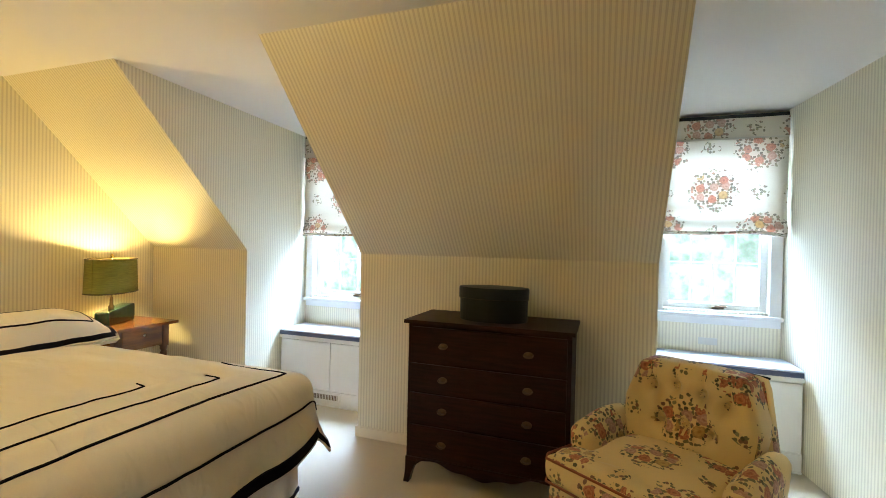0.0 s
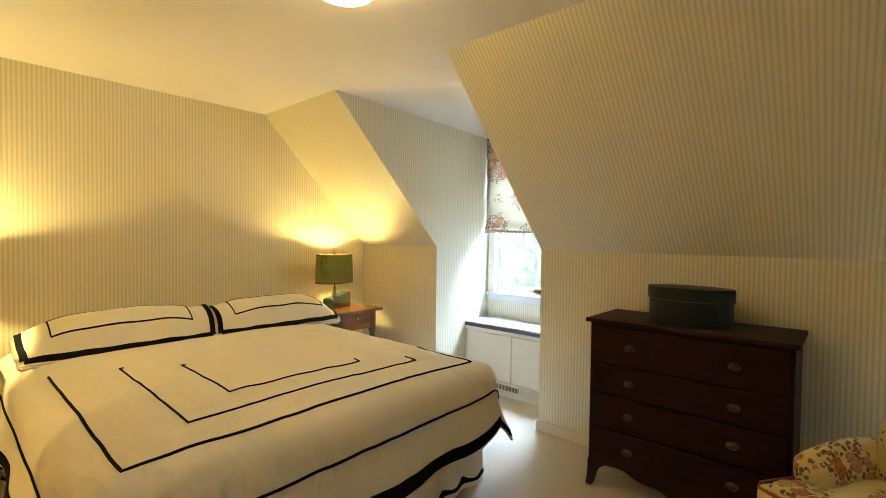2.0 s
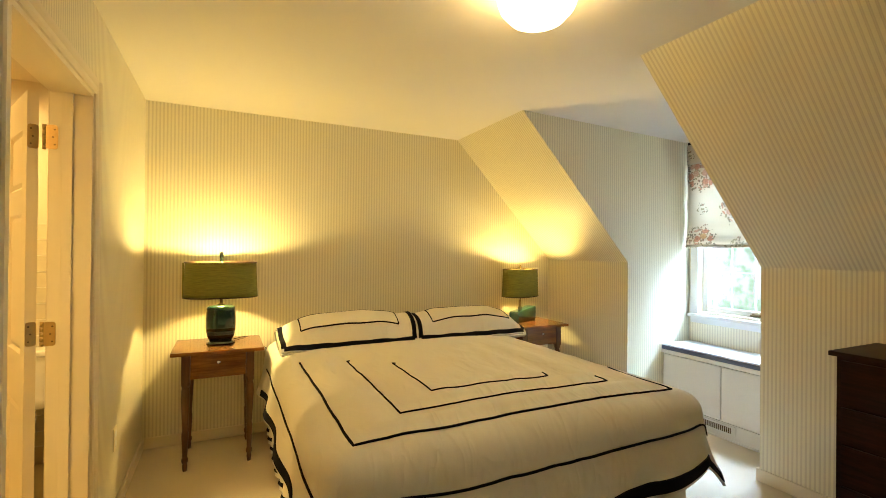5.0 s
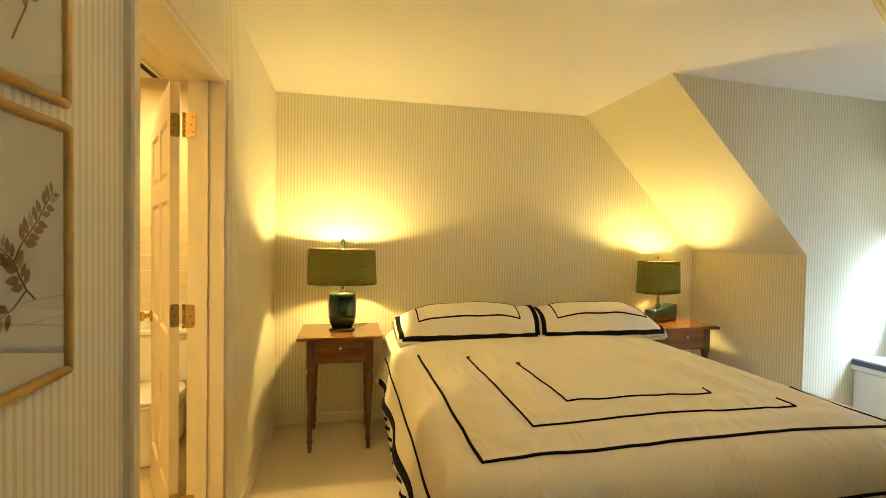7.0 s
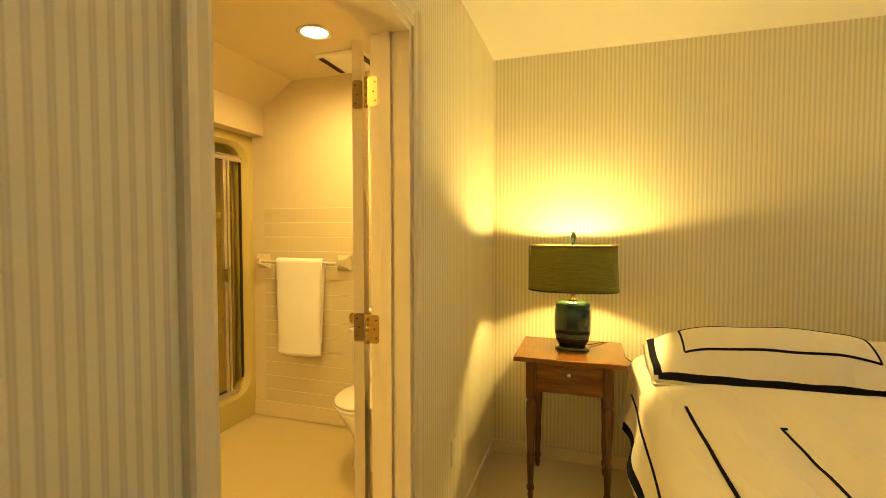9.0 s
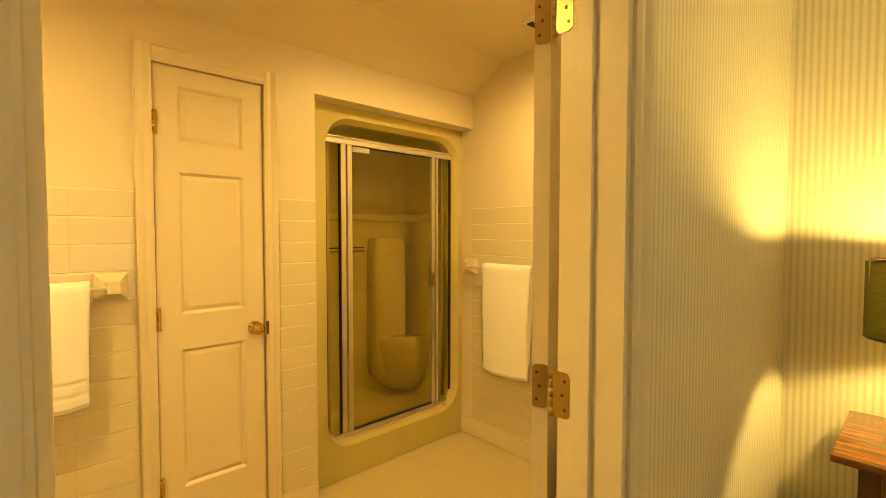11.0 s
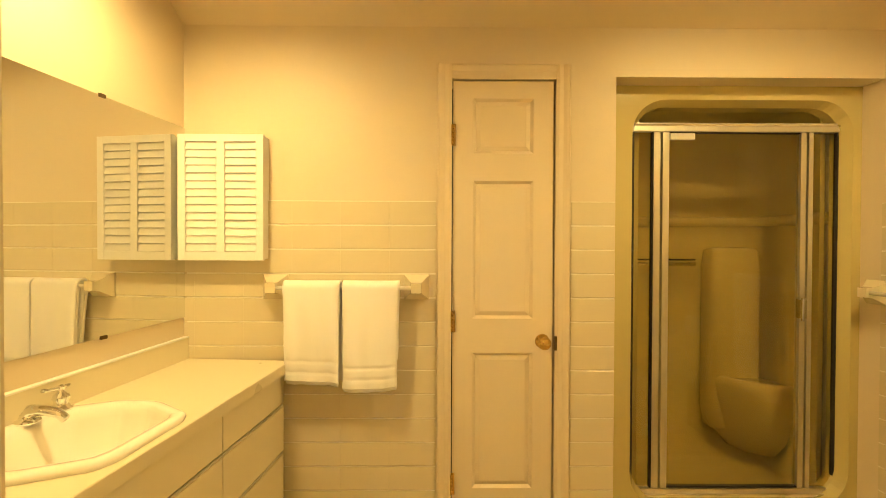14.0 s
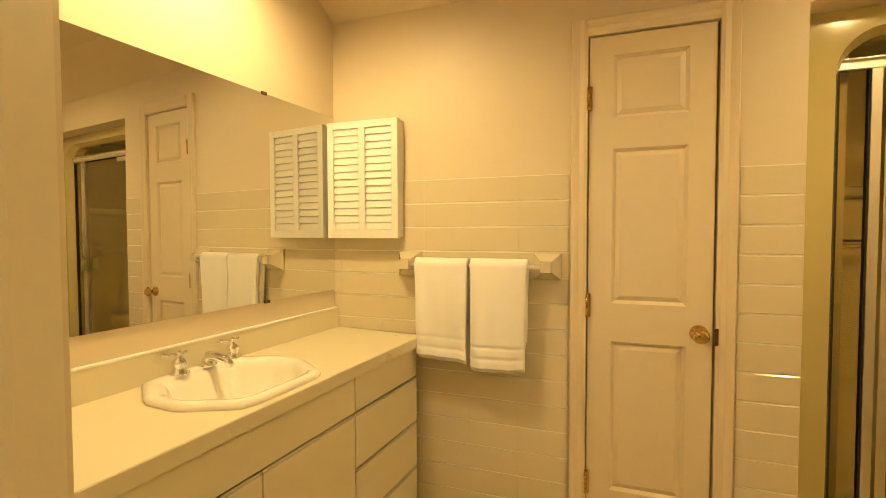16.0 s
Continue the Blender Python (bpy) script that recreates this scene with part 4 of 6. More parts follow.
def sham(yc, half, lean, inner):
    """A flanged pillow sham that lies against the wall, with a navy flange border and a thin inner frame."""
    p = thing("pillow_sham", "cream pillow sham with navy border, propped at the bed's head", "pillow", group="pillow shams")
    depth = 0.18
    rot = pose(-3.112, yc, 0.808, 0, lean, 0)

    def at(u, v, lift=0.0):
        edge = max(abs(u) / depth, abs(v) / half)
        flat = 0.62 if v * inner > 0 else 0.0
        ends = max(flat, 1 - (abs(v) / (half - 0.035)) ** (4.5 if flat else 2.6))
        puff = max(0.0, 1 - (abs(u) / (depth - 0.03)) ** 2.4) * max(0.0, ends)
        sag = 0.014 * noise.noise((u * 5 + yc, v * 5, 3)) + 0.006 * math.sin(v * 31 + u * 9) * (edge > 0.75)
        fold = (0.0 if v * inner > 0 else 0.03) * max(0.0, (abs(v) - half + 0.10) / 0.10) ** 2 * min(1.0, max(0.0, (depth - 0.05 - u) / 0.12))
        fold += 0.034 * max(0.0, (u - depth + 0.085) / 0.085) ** 1.6
        fold += 0.05 * max(0.0, (-u - depth + 0.08) / 0.08) ** 2
        return rot @ Vector((u, v, 0.122 * puff ** 0.8 + sag * (0.4 + puff) - fold + lift))
    b = bmesh.new()
    n, k = 30, 44
    gg = [[b.verts.new(at(-depth + 2 * depth * i / n, -half + 2 * half * j / k)) for j in range(k + 1)] for i in range(n + 1)]
    for i in range(n):
        for j in range(k):
            b.faces.new((gg[i][j], gg[i + 1][j], gg[i + 1][j + 1], gg[i][j + 1]))
    rim = [gg[i][0] for i in range(n + 1)] + [gg[n][j] for j in range(1, k + 1)] + [gg[i][k] for i in range(n - 1, -1, -1)] + [gg[0][j] for j in range(k - 1, 0, -1)]
    low = [b.verts.new((w.co.x + (-3.105 - w.co.x) * 0.12, w.co.y + (yc - w.co.y) * 0.05, 0.69)) for w in rim]
    for i in range(len(rim)):
        b.faces.new((rim[i - 1], rim[i], low[i], low[i - 1]))
    thicken(part("cover", b, BED, p, smooth=True, outward=False), 0.018)

    def strip(u0, v0, u1, v1, w):
        q = bmesh.new()
        L = math.hypot(u1 - u0, v1 - v0)
        N = max(2, int(L / 0.02))
        du, dv = (u1 - u0) / L, (v1 - v0) / L
        rr = []
        for i in range(N + 1):
            uu, vv = u0 + (u1 - u0) * i / N, v0 + (v1 - v0) * i / N
            rr.append([q.verts.new(at(uu - dv * w * s, vv + du * w * s, l)) for s, l in ((-0.5, 0.0), (-0.4, 0.004), (0.4, 0.004), (0.5, 0.0))])
        for a, c in zip(rr, rr[1:]):
            for z in range(3):
                q.faces.new((a[z], a[z + 1], c[z + 1], c[z]))
        return q
    d, h = depth - 0.02, half - 0.02
    for a, w in (((d, -h, d, h), 0.029), ((-d, -h, -d, h), 0.034), ((-d, -h, d, -h), 0.034), ((-d, h, d, h), 0.034)):
        part("border", strip(*a, w), NAVY, p)
    d, h = depth - 0.095, half - 0.13
    for a in ((d, -h, d, h), (-d, -h, -d, h), (-d, -h, d, -h), (-d, h, d, h)):
        part("ribbon", strip(*a, 0.0075), NAVY, p)
    return p


sham(0.70, 0.475, 20, 1)
sham(1.66, 0.475, 20, -1)


# ---- bedside tables ----
def bedside_table(at, group):
    """A small cherry stand with a drawer and turned legs; local x out from the wall, y across, origin on the floor."""
    t = thing("bedside_table", "red-brown cherry bedside stand with one drawer and turned legs", "bedside table", at=at, group=group)
    w, d, h = 0.265, 0.235, 0.74
    part("tabletop", box(-d, d, -w, w, h - 0.022, h, 0.005), CHERRY, t)
    part("apron", box(d - 0.062, d - 0.042, -w + 0.107, w - 0.107, h - 0.175, h - 0.022), CHERRY, t)
    part("apron", box(-d + 0.042, -d + 0.062, -w + 0.107, w - 0.107, h - 0.175, h - 0.022), CHERRY, t)
    for s in (-1, 1):
        part("apron", box(-d + 0.065, d - 0.065, s * (w - 0.082) - 0.010, s * (w - 0.082) + 0.010, h - 0.175, h - 0.022), CHERRY, t)
    dr = part("drawer", box(d - 0.044, d - 0.036, -w + 0.112, w - 0.112, h - 0.158, h - 0.032, 0.003), CHERRY, t)
    k = lathe([(0.005, 0.0), (0.005, 0.008), (0.011, 0.012), (0.011, 0.020), (0.0, 0.024)], n=14)
    bmesh.ops.transform(k, matrix=pose(d - 0.036, 0, h - 0.075, 0, 90), verts=k.verts)
    part("knob", k, CHROME, dr, "small glass and silver knob", smooth=True)
    prof = [(0.011, 0.0), (0.015, 0.03), (0.012, 0.045), (0.019, 0.06), (0.019, 0.075), (0.014, 0.085), (0.016, 0.13), (0.020, 0.22), (0.020, 0.235), (0.016, 0.245), (0.019, 0.30), (0.026, 0.46), (0.024, 0.50), (0.019, 0.515), (0.026, 0.53), (0.026, 0.55)]
    for sx in (-1, 1):
        for sy in (-1, 1):
            cx, cy = sx * (d - 0.055), sy * (w - 0.082)
            b = lathe(prof, at=(cx, cy, 0.0), n=14)
            box(cx - 0.024, cx + 0.024, cy - 0.024, cy + 0.024, 0.549, h - 0.022, 0.003, bm=b)
            part("leg", b, CHERRY_SHADED, t, smooth=False)
    return t


bedside_table(pose(-3.285, -0.133, 0), "bedside tables")
bedside_table(pose(-3.285, 2.40, -0.0), "bedside tables")


# ---- table lamps ----
def oval_ring(rx, ry, z, n=40):
    return [(rx * math.copysign(abs(math.cos(a)) ** 0.8, math.cos(a)), ry * math.copysign(abs(math.sin(a)) ** 0.8, math.sin(a)), z) for a in (2 * math.pi * i / n for i in range(n))]


def oval_shade(parent, rx, ry, z0, z1):
    b = bmesh.new()
    rows = []
    for k in range(7):
        f = k / 6
        g = 1.03 - 0.05 * f
        rows.append([b.verts.new(p) for p in oval_ring(rx * g, ry * g, z0 + (z1 - z0) * f)])
    for lo, hi in zip(rows, rows[1:]):
        n = len(lo)
        for i in range(n):
            b.faces.new((lo[i], lo[(i + 1) % n], hi[(i + 1) % n], hi[i]))
    sh = thicken(part("shade", b, SHADE, parent, "olive linen oval drum shade", smooth=True), 0.0025)
    for z, g in ((z0, 1.03), (z1, 0.98)):
        ring = oval_ring(rx * g, ry * g, z)
        part("trim", tube(ring + ring[:1], 0.0045, 6), TEAL_DARK if z == z0 else OLD_BRASS, sh, "dark bound edge", smooth=True)
    zs = z1 - 0.012
    part("spider", tube([(-rx * 0.97, 0, zs), (0, 0, zs + 0.004), (rx * 0.97, 0, zs)], 0.0025, 6), OLD_BRASS, sh)
    part("spider", tube([(0, -ry * 0.97, zs), (0, 0, zs + 0.004), (0, ry * 0.97, zs)], 0.0025, 6), OLD_BRASS, sh)
    part("seam", box(rx * 0.0 - 0.0, 0.0015, -ry * 1.04, -ry * 1.0, z0 + 0.004, z1 - 0.004), SHADE, sh)
    return sh


def jar_lamp(at):
    l = thing("table_lamp", "lit lamp with olive oval shade on a green-glazed jar base", "table lamp", at=at, group="bedside lamps")
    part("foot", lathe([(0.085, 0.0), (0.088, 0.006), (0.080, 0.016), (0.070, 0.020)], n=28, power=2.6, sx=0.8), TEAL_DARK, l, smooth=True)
    # The jar's lowest part is darker than the rest.
    part("base", lathe([(0.058, 0.018), (0.068, 0.022), (0.084, 0.055), (0.0895, 0.088)], n=32, power=3.0, sx=0.75), TEAL_DARK, l, "darker band at the jar's foot", smooth=True)
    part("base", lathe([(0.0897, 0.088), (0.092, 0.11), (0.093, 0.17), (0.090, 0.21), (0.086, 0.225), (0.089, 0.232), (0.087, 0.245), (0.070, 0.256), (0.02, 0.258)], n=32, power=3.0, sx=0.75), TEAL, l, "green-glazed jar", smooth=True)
    part("neck", lathe([(0.022, 0.256), (0.024, 0.262), (0.010, 0.268), (0.009, 0.30), (0.014, 0.305), (0.014, 0.33), (0.006, 0.34), (0.004, 0.57)], n=14), OLD_BRASS, l, smooth=True)
    oval_shade(l, 0.145, 0.222, 0.315, 0.545)
    part("finial", lathe([(0.004, 0.545), (0.011, 0.556), (0.008, 0.566), (0.012, 0.578), (0.013, 0.60), (0.008, 0.615), (0.0, 0.618)], n=14), TEAL, l, "green jade finial", smooth=True)
    return l


def block_lamp(at):
    l = thing("table_lamp", "lit lamp with olive oval shade on a low teal block base", "table lamp", at=at, group="bedside lamps")
    b = prism([(-0.095, 0.0), (0.185, 0.0), (0.195, 0.03), (0.195, 0.122), (0.185, 0.132), (-0.095, 0.098), (-0.105, 0.085), (-0.105, 0.03)], "x", -0.05, 0.05, 0.010)
    part("base", b, TEAL_BLOCK, l, "teal ceramic block, glaze darker towards its foot", smooth=True)
    part("neck", lathe([(0.018, 0.100), (0.020, 0.130), (0.012, 0.140), (0.010, 0.19), (0.006, 0.20), (0.004, 0.49)], n=14), OLD_BRASS, l, smooth=True)
    oval_shade(l, 0.125, 0.195, 0.235, 0.478)
    part("finial", lathe([(0.004, 0.478), (0.010, 0.488), (0.008, 0.496), (0.011, 0.504), (0.006, 0.515), (0.0, 0.518)], n=14), BRASS, l, smooth=True)
    return l


jar_lamp(pose(-3.30, -0.125, 0.74))
block_lamp(pose(-3.32, 2.33, 0.74, 0, 0, 22))

# ceiling light
cl = thing("ceiling_light", "lit alabaster glass bowl on the bedroom ceiling", "ceiling light", at=pose(-1.24, 0.92, CEIL))
part("canopy", lathe([(0.085, -0.001), (0.085, -0.012), (0.06, -0.022), (0.0, -0.022)][::-1], n=28), BRASS, cl, smooth=True)
part("bowl", lathe([(0.0, -0.176), (0.05, -0.172), (0.10, -0.155), (0.134, -0.118), (0.147, -0.082), (0.145, -0.06), (0.141, -0.06), (0.142, -0.082), (0.129, -0.114), (0.097, -0.149), (0.05, -0.166), (0.0, -0.170)], n=32), GLOBE, cl, "glowing veined glass bowl", smooth=True)
for a in (0, 120, 240):
    part("clip", tube([(0.080 * math.cos(radians(a)), 0.080 * math.sin(radians(a)), -0.010), (0.153 * math.cos(radians(a)), 0.153 * math.sin(radians(a)), -0.055), (0.150 * math.cos(radians(a)), 0.150 * math.sin(radians(a)), -0.075)], 0.004, 6), BRASS, cl)


# ---- chest of drawers ----
def chest_of_drawers(at, w, d, h):
    """A mahogany chest with four drawers, splayed bracket feet and a shaped apron. Local y runs back to the wall, x across."""
    c = thing("chest_of_drawers", "dark mahogany chest of four drawers with splayed feet", "chest of drawers", at=at)
    part("top", box(-0.018, w + 0.018, -0.022, d, h - 0.022, h, 0.006), MAHOGANY, c)
    part("carcass", box(0, w, 0.014, d - 0.004, 0.135, h - 0.022, 0.003), MAHOGANY, c)
    zs = [0.150, 0.345, 0.530, 0.700, h - 0.034]
    for z0, z1 in zip(zs, zs[1:]):
        dr = part("drawer", box(0.022, w - 0.022, 0.0, 0.0138, z0 + 0.006, z1 - 0.006, 0.004), MAHOGANY, c)
        for x in (w * 0.24, w * 0.76):
            zc = (z0 + z1) / 2
            b = lathe([(0.026, 0.0), (0.024, 0.003), (0.010, 0.006), (0.010, 0.010), (0.0, 0.011)], n=18)
            bmesh.ops.transform(b, matrix=pose(x, 0.0, zc, 90) @ Matrix.Diagonal((1.0, 0.66, 1, 1)), verts=b.verts)
            pl = part("pull", b, OLD_BRASS, dr, "oval tarnished brass pull", smooth=True)
            part("bail", tube([(x + 0.026 * math.cos(t), -0.012 - 0.004 * math.sin(t), zc + 0.002 - 0.016 * math.sin(t)) for t in (math.pi * k / 8 for k in range(9))], 0.0028, 6), OLD_BRASS, dr, smooth=True)
    n = 24
    curve = [(0.10 + (w - 0.20) * k / n, 0.135 - 0.055 * (0.5 - 0.5 * math.cos(2 * math.pi * k / n)) + 0.014 * math.sin(4 * math.pi * k / n) ** 2) for k in range(n + 1)]
    part("apron", prism([(0.05, 0.150), *[(0.055, 0.10), (0.085, 0.125)], *curve, (w - 0.085, 0.125), (w - 0.055, 0.10), (w - 0.05, 0.150)], "y", 0.004, 0.020), MAHOGANY, c)
    for sx in (0, 1):
        for y0, y1 in ((0.0, 0.045), (d - 0.05, d - 0.008)):
            o = [(0.0, 0.150), (0.075, 0.150), (0.055, 0.10), (0.036, 0.055), (0.022, 0.0), (-0.012, 0.0), (-0.004, 0.04), (0.0, 0.09)]
            o = [(u if sx == 0 else w - u, v) for u, v in o]
            part("foot", prism(o, "y", y0, y1, 0.002), MAHOGANY, c)
    return c


chest_of_drawers(pose(-0.975, 2.405, 0), 0.915, 0.43, 0.945)

bx = thing("oval_box", "dark green oval hatbox with a lid, on the chest", "box", at=pose(-0.52, 2.60, 0.945))
part("body", lathe([(0.98, 0.0), (1.0, 0.004), (1.0, 0.135), (0.96, 0.135)], n=40, sx=0.20, sy=0.12), BOXCOVER, bx, smooth=False)
part("lid", lathe([(1.035, 0.128), (1.035, 0.185), (1.02, 0.192), (0.6, 0.197), (0.0, 0.198)], n=40, sx=0.20, sy=0.12), BOXCOVER, bx, smooth=False)
part("cord", tube([(0.205 * math.cos(a), 0.124 * math.sin(a), 0.128) for a in (2 * math.pi * k / 40 for k in range(41))], 0.003, 6), TEAL_DARK, bx, smooth=True)


# ---- armchair ----
def soft_block(x0, x1, y0, y1, z0, z1, r, puff=0.0, cuts=10, dimple=None):
    """A stuffed block with rounded edges; puff swells its faces."""
    b = bmesh.new()
    bmesh.ops.create_cube(b, size=2)
    bmesh.ops.subdivide_edges(b, edges=b.edges[:], cuts=cuts, use_grid_fill=True)
    hx, hy, hz = (x1 - x0) / 2, (y1 - y0) / 2, (z1 - z0) / 2
    c = Vector(((x0 + x1) / 2, (y0 + y1) / 2, (z0 + z1) / 2))
    for v in b.verts:
        u = Vector(v.co)
        q = Vector((u.x * hx, u.y * hy, u.z * hz))
        inner = Vector((max(-hx + r, min(hx - r, q.x)), max(-hy + r, min(hy - r, q.y)), max(-hz + r, min(hz - r, q.z))))
        dl = q - inner
        if dl.length > 1e-9:
            q = inner + dl.normalized() * r
        if puff:
            fx, fy, fz = 1 - u.x ** 2, 1 - u.y ** 2, 1 - u.z ** 2
            q += Vector((u.x * fy * fz, u.y * fx * fz, u.z * fx * fy)) * puff
        if dimple:
            q = dimple(q, u)
        v.co = c + q
    return b


def armchair(at):
    """A low buttoned armchair: local -y is forward, x across."""
    a = thing("armchair", "buttoned armchair in yellow rose-print chintz", "armchair", at=at)

    def panel(name, b, centre, parent, label=""):
        return part(name, cloth_uv(b, centre), FLORAL_CHAIR, parent, label, smooth=True)
    panel("seat_deck", soft_block(-0.30, 0.30, -0.36, 0.26, 0.12, 0.31, 0.04, 0.0, 8), (0, 0, 0.05), a)

    def crown(q, u):
        q.z += 0.016 * noise.noise((u.x * 2, u.y * 2, 1))
        return q
    sc = panel("seat_cushion", soft_block(-0.275, 0.275, -0.42, 0.20, 0.30, 0.44, 0.05, 0.035, 16, crown), (-0.05, -0.13, 0.36), a)
    panel("seat_cushion_front", soft_block(-0.365, 0.365, -0.46, -0.235, 0.302, 0.438, 0.05, 0.02, 14, crown), (-0.05, -0.13, 0.36), sc)
    panel("seat_front", soft_block(-0.36, 0.36, -0.43, -0.24, 0.12, 0.305, 0.03, 0.0, 6), (0.10, 0, 0.21), a)
    for z in (0.322, 0.425):
        part("piping", tube([(-0.362, -0.25, z), (-0.366, -0.42, z), (-0.34, -0.462, z), (0.34, -0.462, z), (0.366, -0.42, z), (0.362, -0.25, z)], 0.0055, 6), RUST_PIPING, sc, "rust-red piping", smooth=True)
    buttons = [(-0.165, 0.11), (-0.055, 0.13), (0.065, 0.12), (0.17, 0.10), (-0.11, -0.04), (0.0, -0.03), (0.115, -0.05), (-0.055, -0.18), (0.06, -0.18)]

    def tuft(q, u):
        q.x *= 1.0 - 0.20 * max(0.0, u.z - 0.15) / 0.85 - 0.10 * max(0.0, -u.z - 0.1)
        if u.y < 0.2:
            g = min(1.0, 0.2 - u.y)
            for bx_, bz in buttons:
                q.y += 0.052 * g * math.exp(-((q.x - bx_) ** 2 + (q.z - bz) ** 2) / 0.0012)
                if bz > 0.09 and q.z > bz:
                    q.y += 0.020 * g * math.exp(-((q.x - bx_ * (1 + (q.z - bz))) / 0.011) ** 2)
                elif bz < -0.15 and q.z < bz:
                    q.y += 0.014 * g * math.exp(-((q.x - bx_) / 0.014) ** 2)
            for (ax, az), (cx, cz) in ((buttons[0], buttons[4]), (buttons[4], buttons[1]), (buttons[1], buttons[5]), (buttons[5], buttons[2]), (buttons[2], buttons[6]), (buttons[6], buttons[3]), (buttons[4], buttons[7]), (buttons[7], buttons[5]), (buttons[5], buttons[8]), (buttons[8], buttons[6])):
                f = max(0.0, min(1.0, ((q.x - ax) * (cx - ax) + (q.z - az) * (cz - az)) / ((cx - ax) ** 2 + (cz - az) ** 2)))
                d2 = (q.x - ax - f * (cx - ax)) ** 2 + (q.z - az - f * (cz - az)) ** 2
                q.y += 0.012 * g * math.exp(-d2 / 0.00016)
        q.y += 0.16 * (q.z + 0.25)
        return q
    bk = panel("backrest", soft_block(-0.300, 0.300, 0.06, 0.24, 0.36, 0.822, 0.034, 0.012, 44, tuft), (-0.015, 0, 0.585), a)
    for bx_, bz in buttons:
        panel("button", lathe([(0.013, 0.0), (0.011, 0.006), (0.0, 0.009)], n=12), (0.1, 0, 0), bk).matrix_basis = pose(bx_, 0.082 + 0.16 * (bz + 0.25), 0.5925 + bz, 90)

    def lean_back(q, u):
        q.y += 0.16 * (q.z + 0.25)
        q.x *= 1 - 0.20 * max(0, u.z)
        return q
    panel("back_shell", soft_block(-0.330, 0.330, 0.205, 0.29, 0.12, 0.805, 0.030, 0.0, 12, lean_back), (0.04, 0.25, 0.5), a)
    top = [(-0.262 + 0.524 * k / 12, 0.268 + 0.16 * 0.585, 0.800 + 0.004 * math.sin(math.pi * k / 12)) for k in range(13)]
    part("piping", tube(top, 0.0055, 6), NAVY, bk, "dark piped edge along the top", smooth=True)
    for s in (-1, 1):
        def roll(q, u, s=s):
            q.x += s * 0.025 * max(0, u.z)
            q.z += -0.03 * max(0, -u.y) * max(0, u.z)
            return q
        panel("arm", soft_block(s * 0.325 - 0.055, s * 0.325 + 0.055, -0.24, 0.22, 0.12, 0.540, 0.05, 0.02, 14, roll), (s * 0.325, -0.06, 0.46), a)
        for y in (-0.30, 0.22):
            part("leg", lathe([(0.016, 0.0), (0.022, 0.06), (0.026, 0.13)], at=(s * 0.28, y, 0), n=12), MAHOGANY, a, "short dark turned leg", smooth=True)
    return a


armchair(pose(0.395, 2.29, 0, 0, 0, -33))


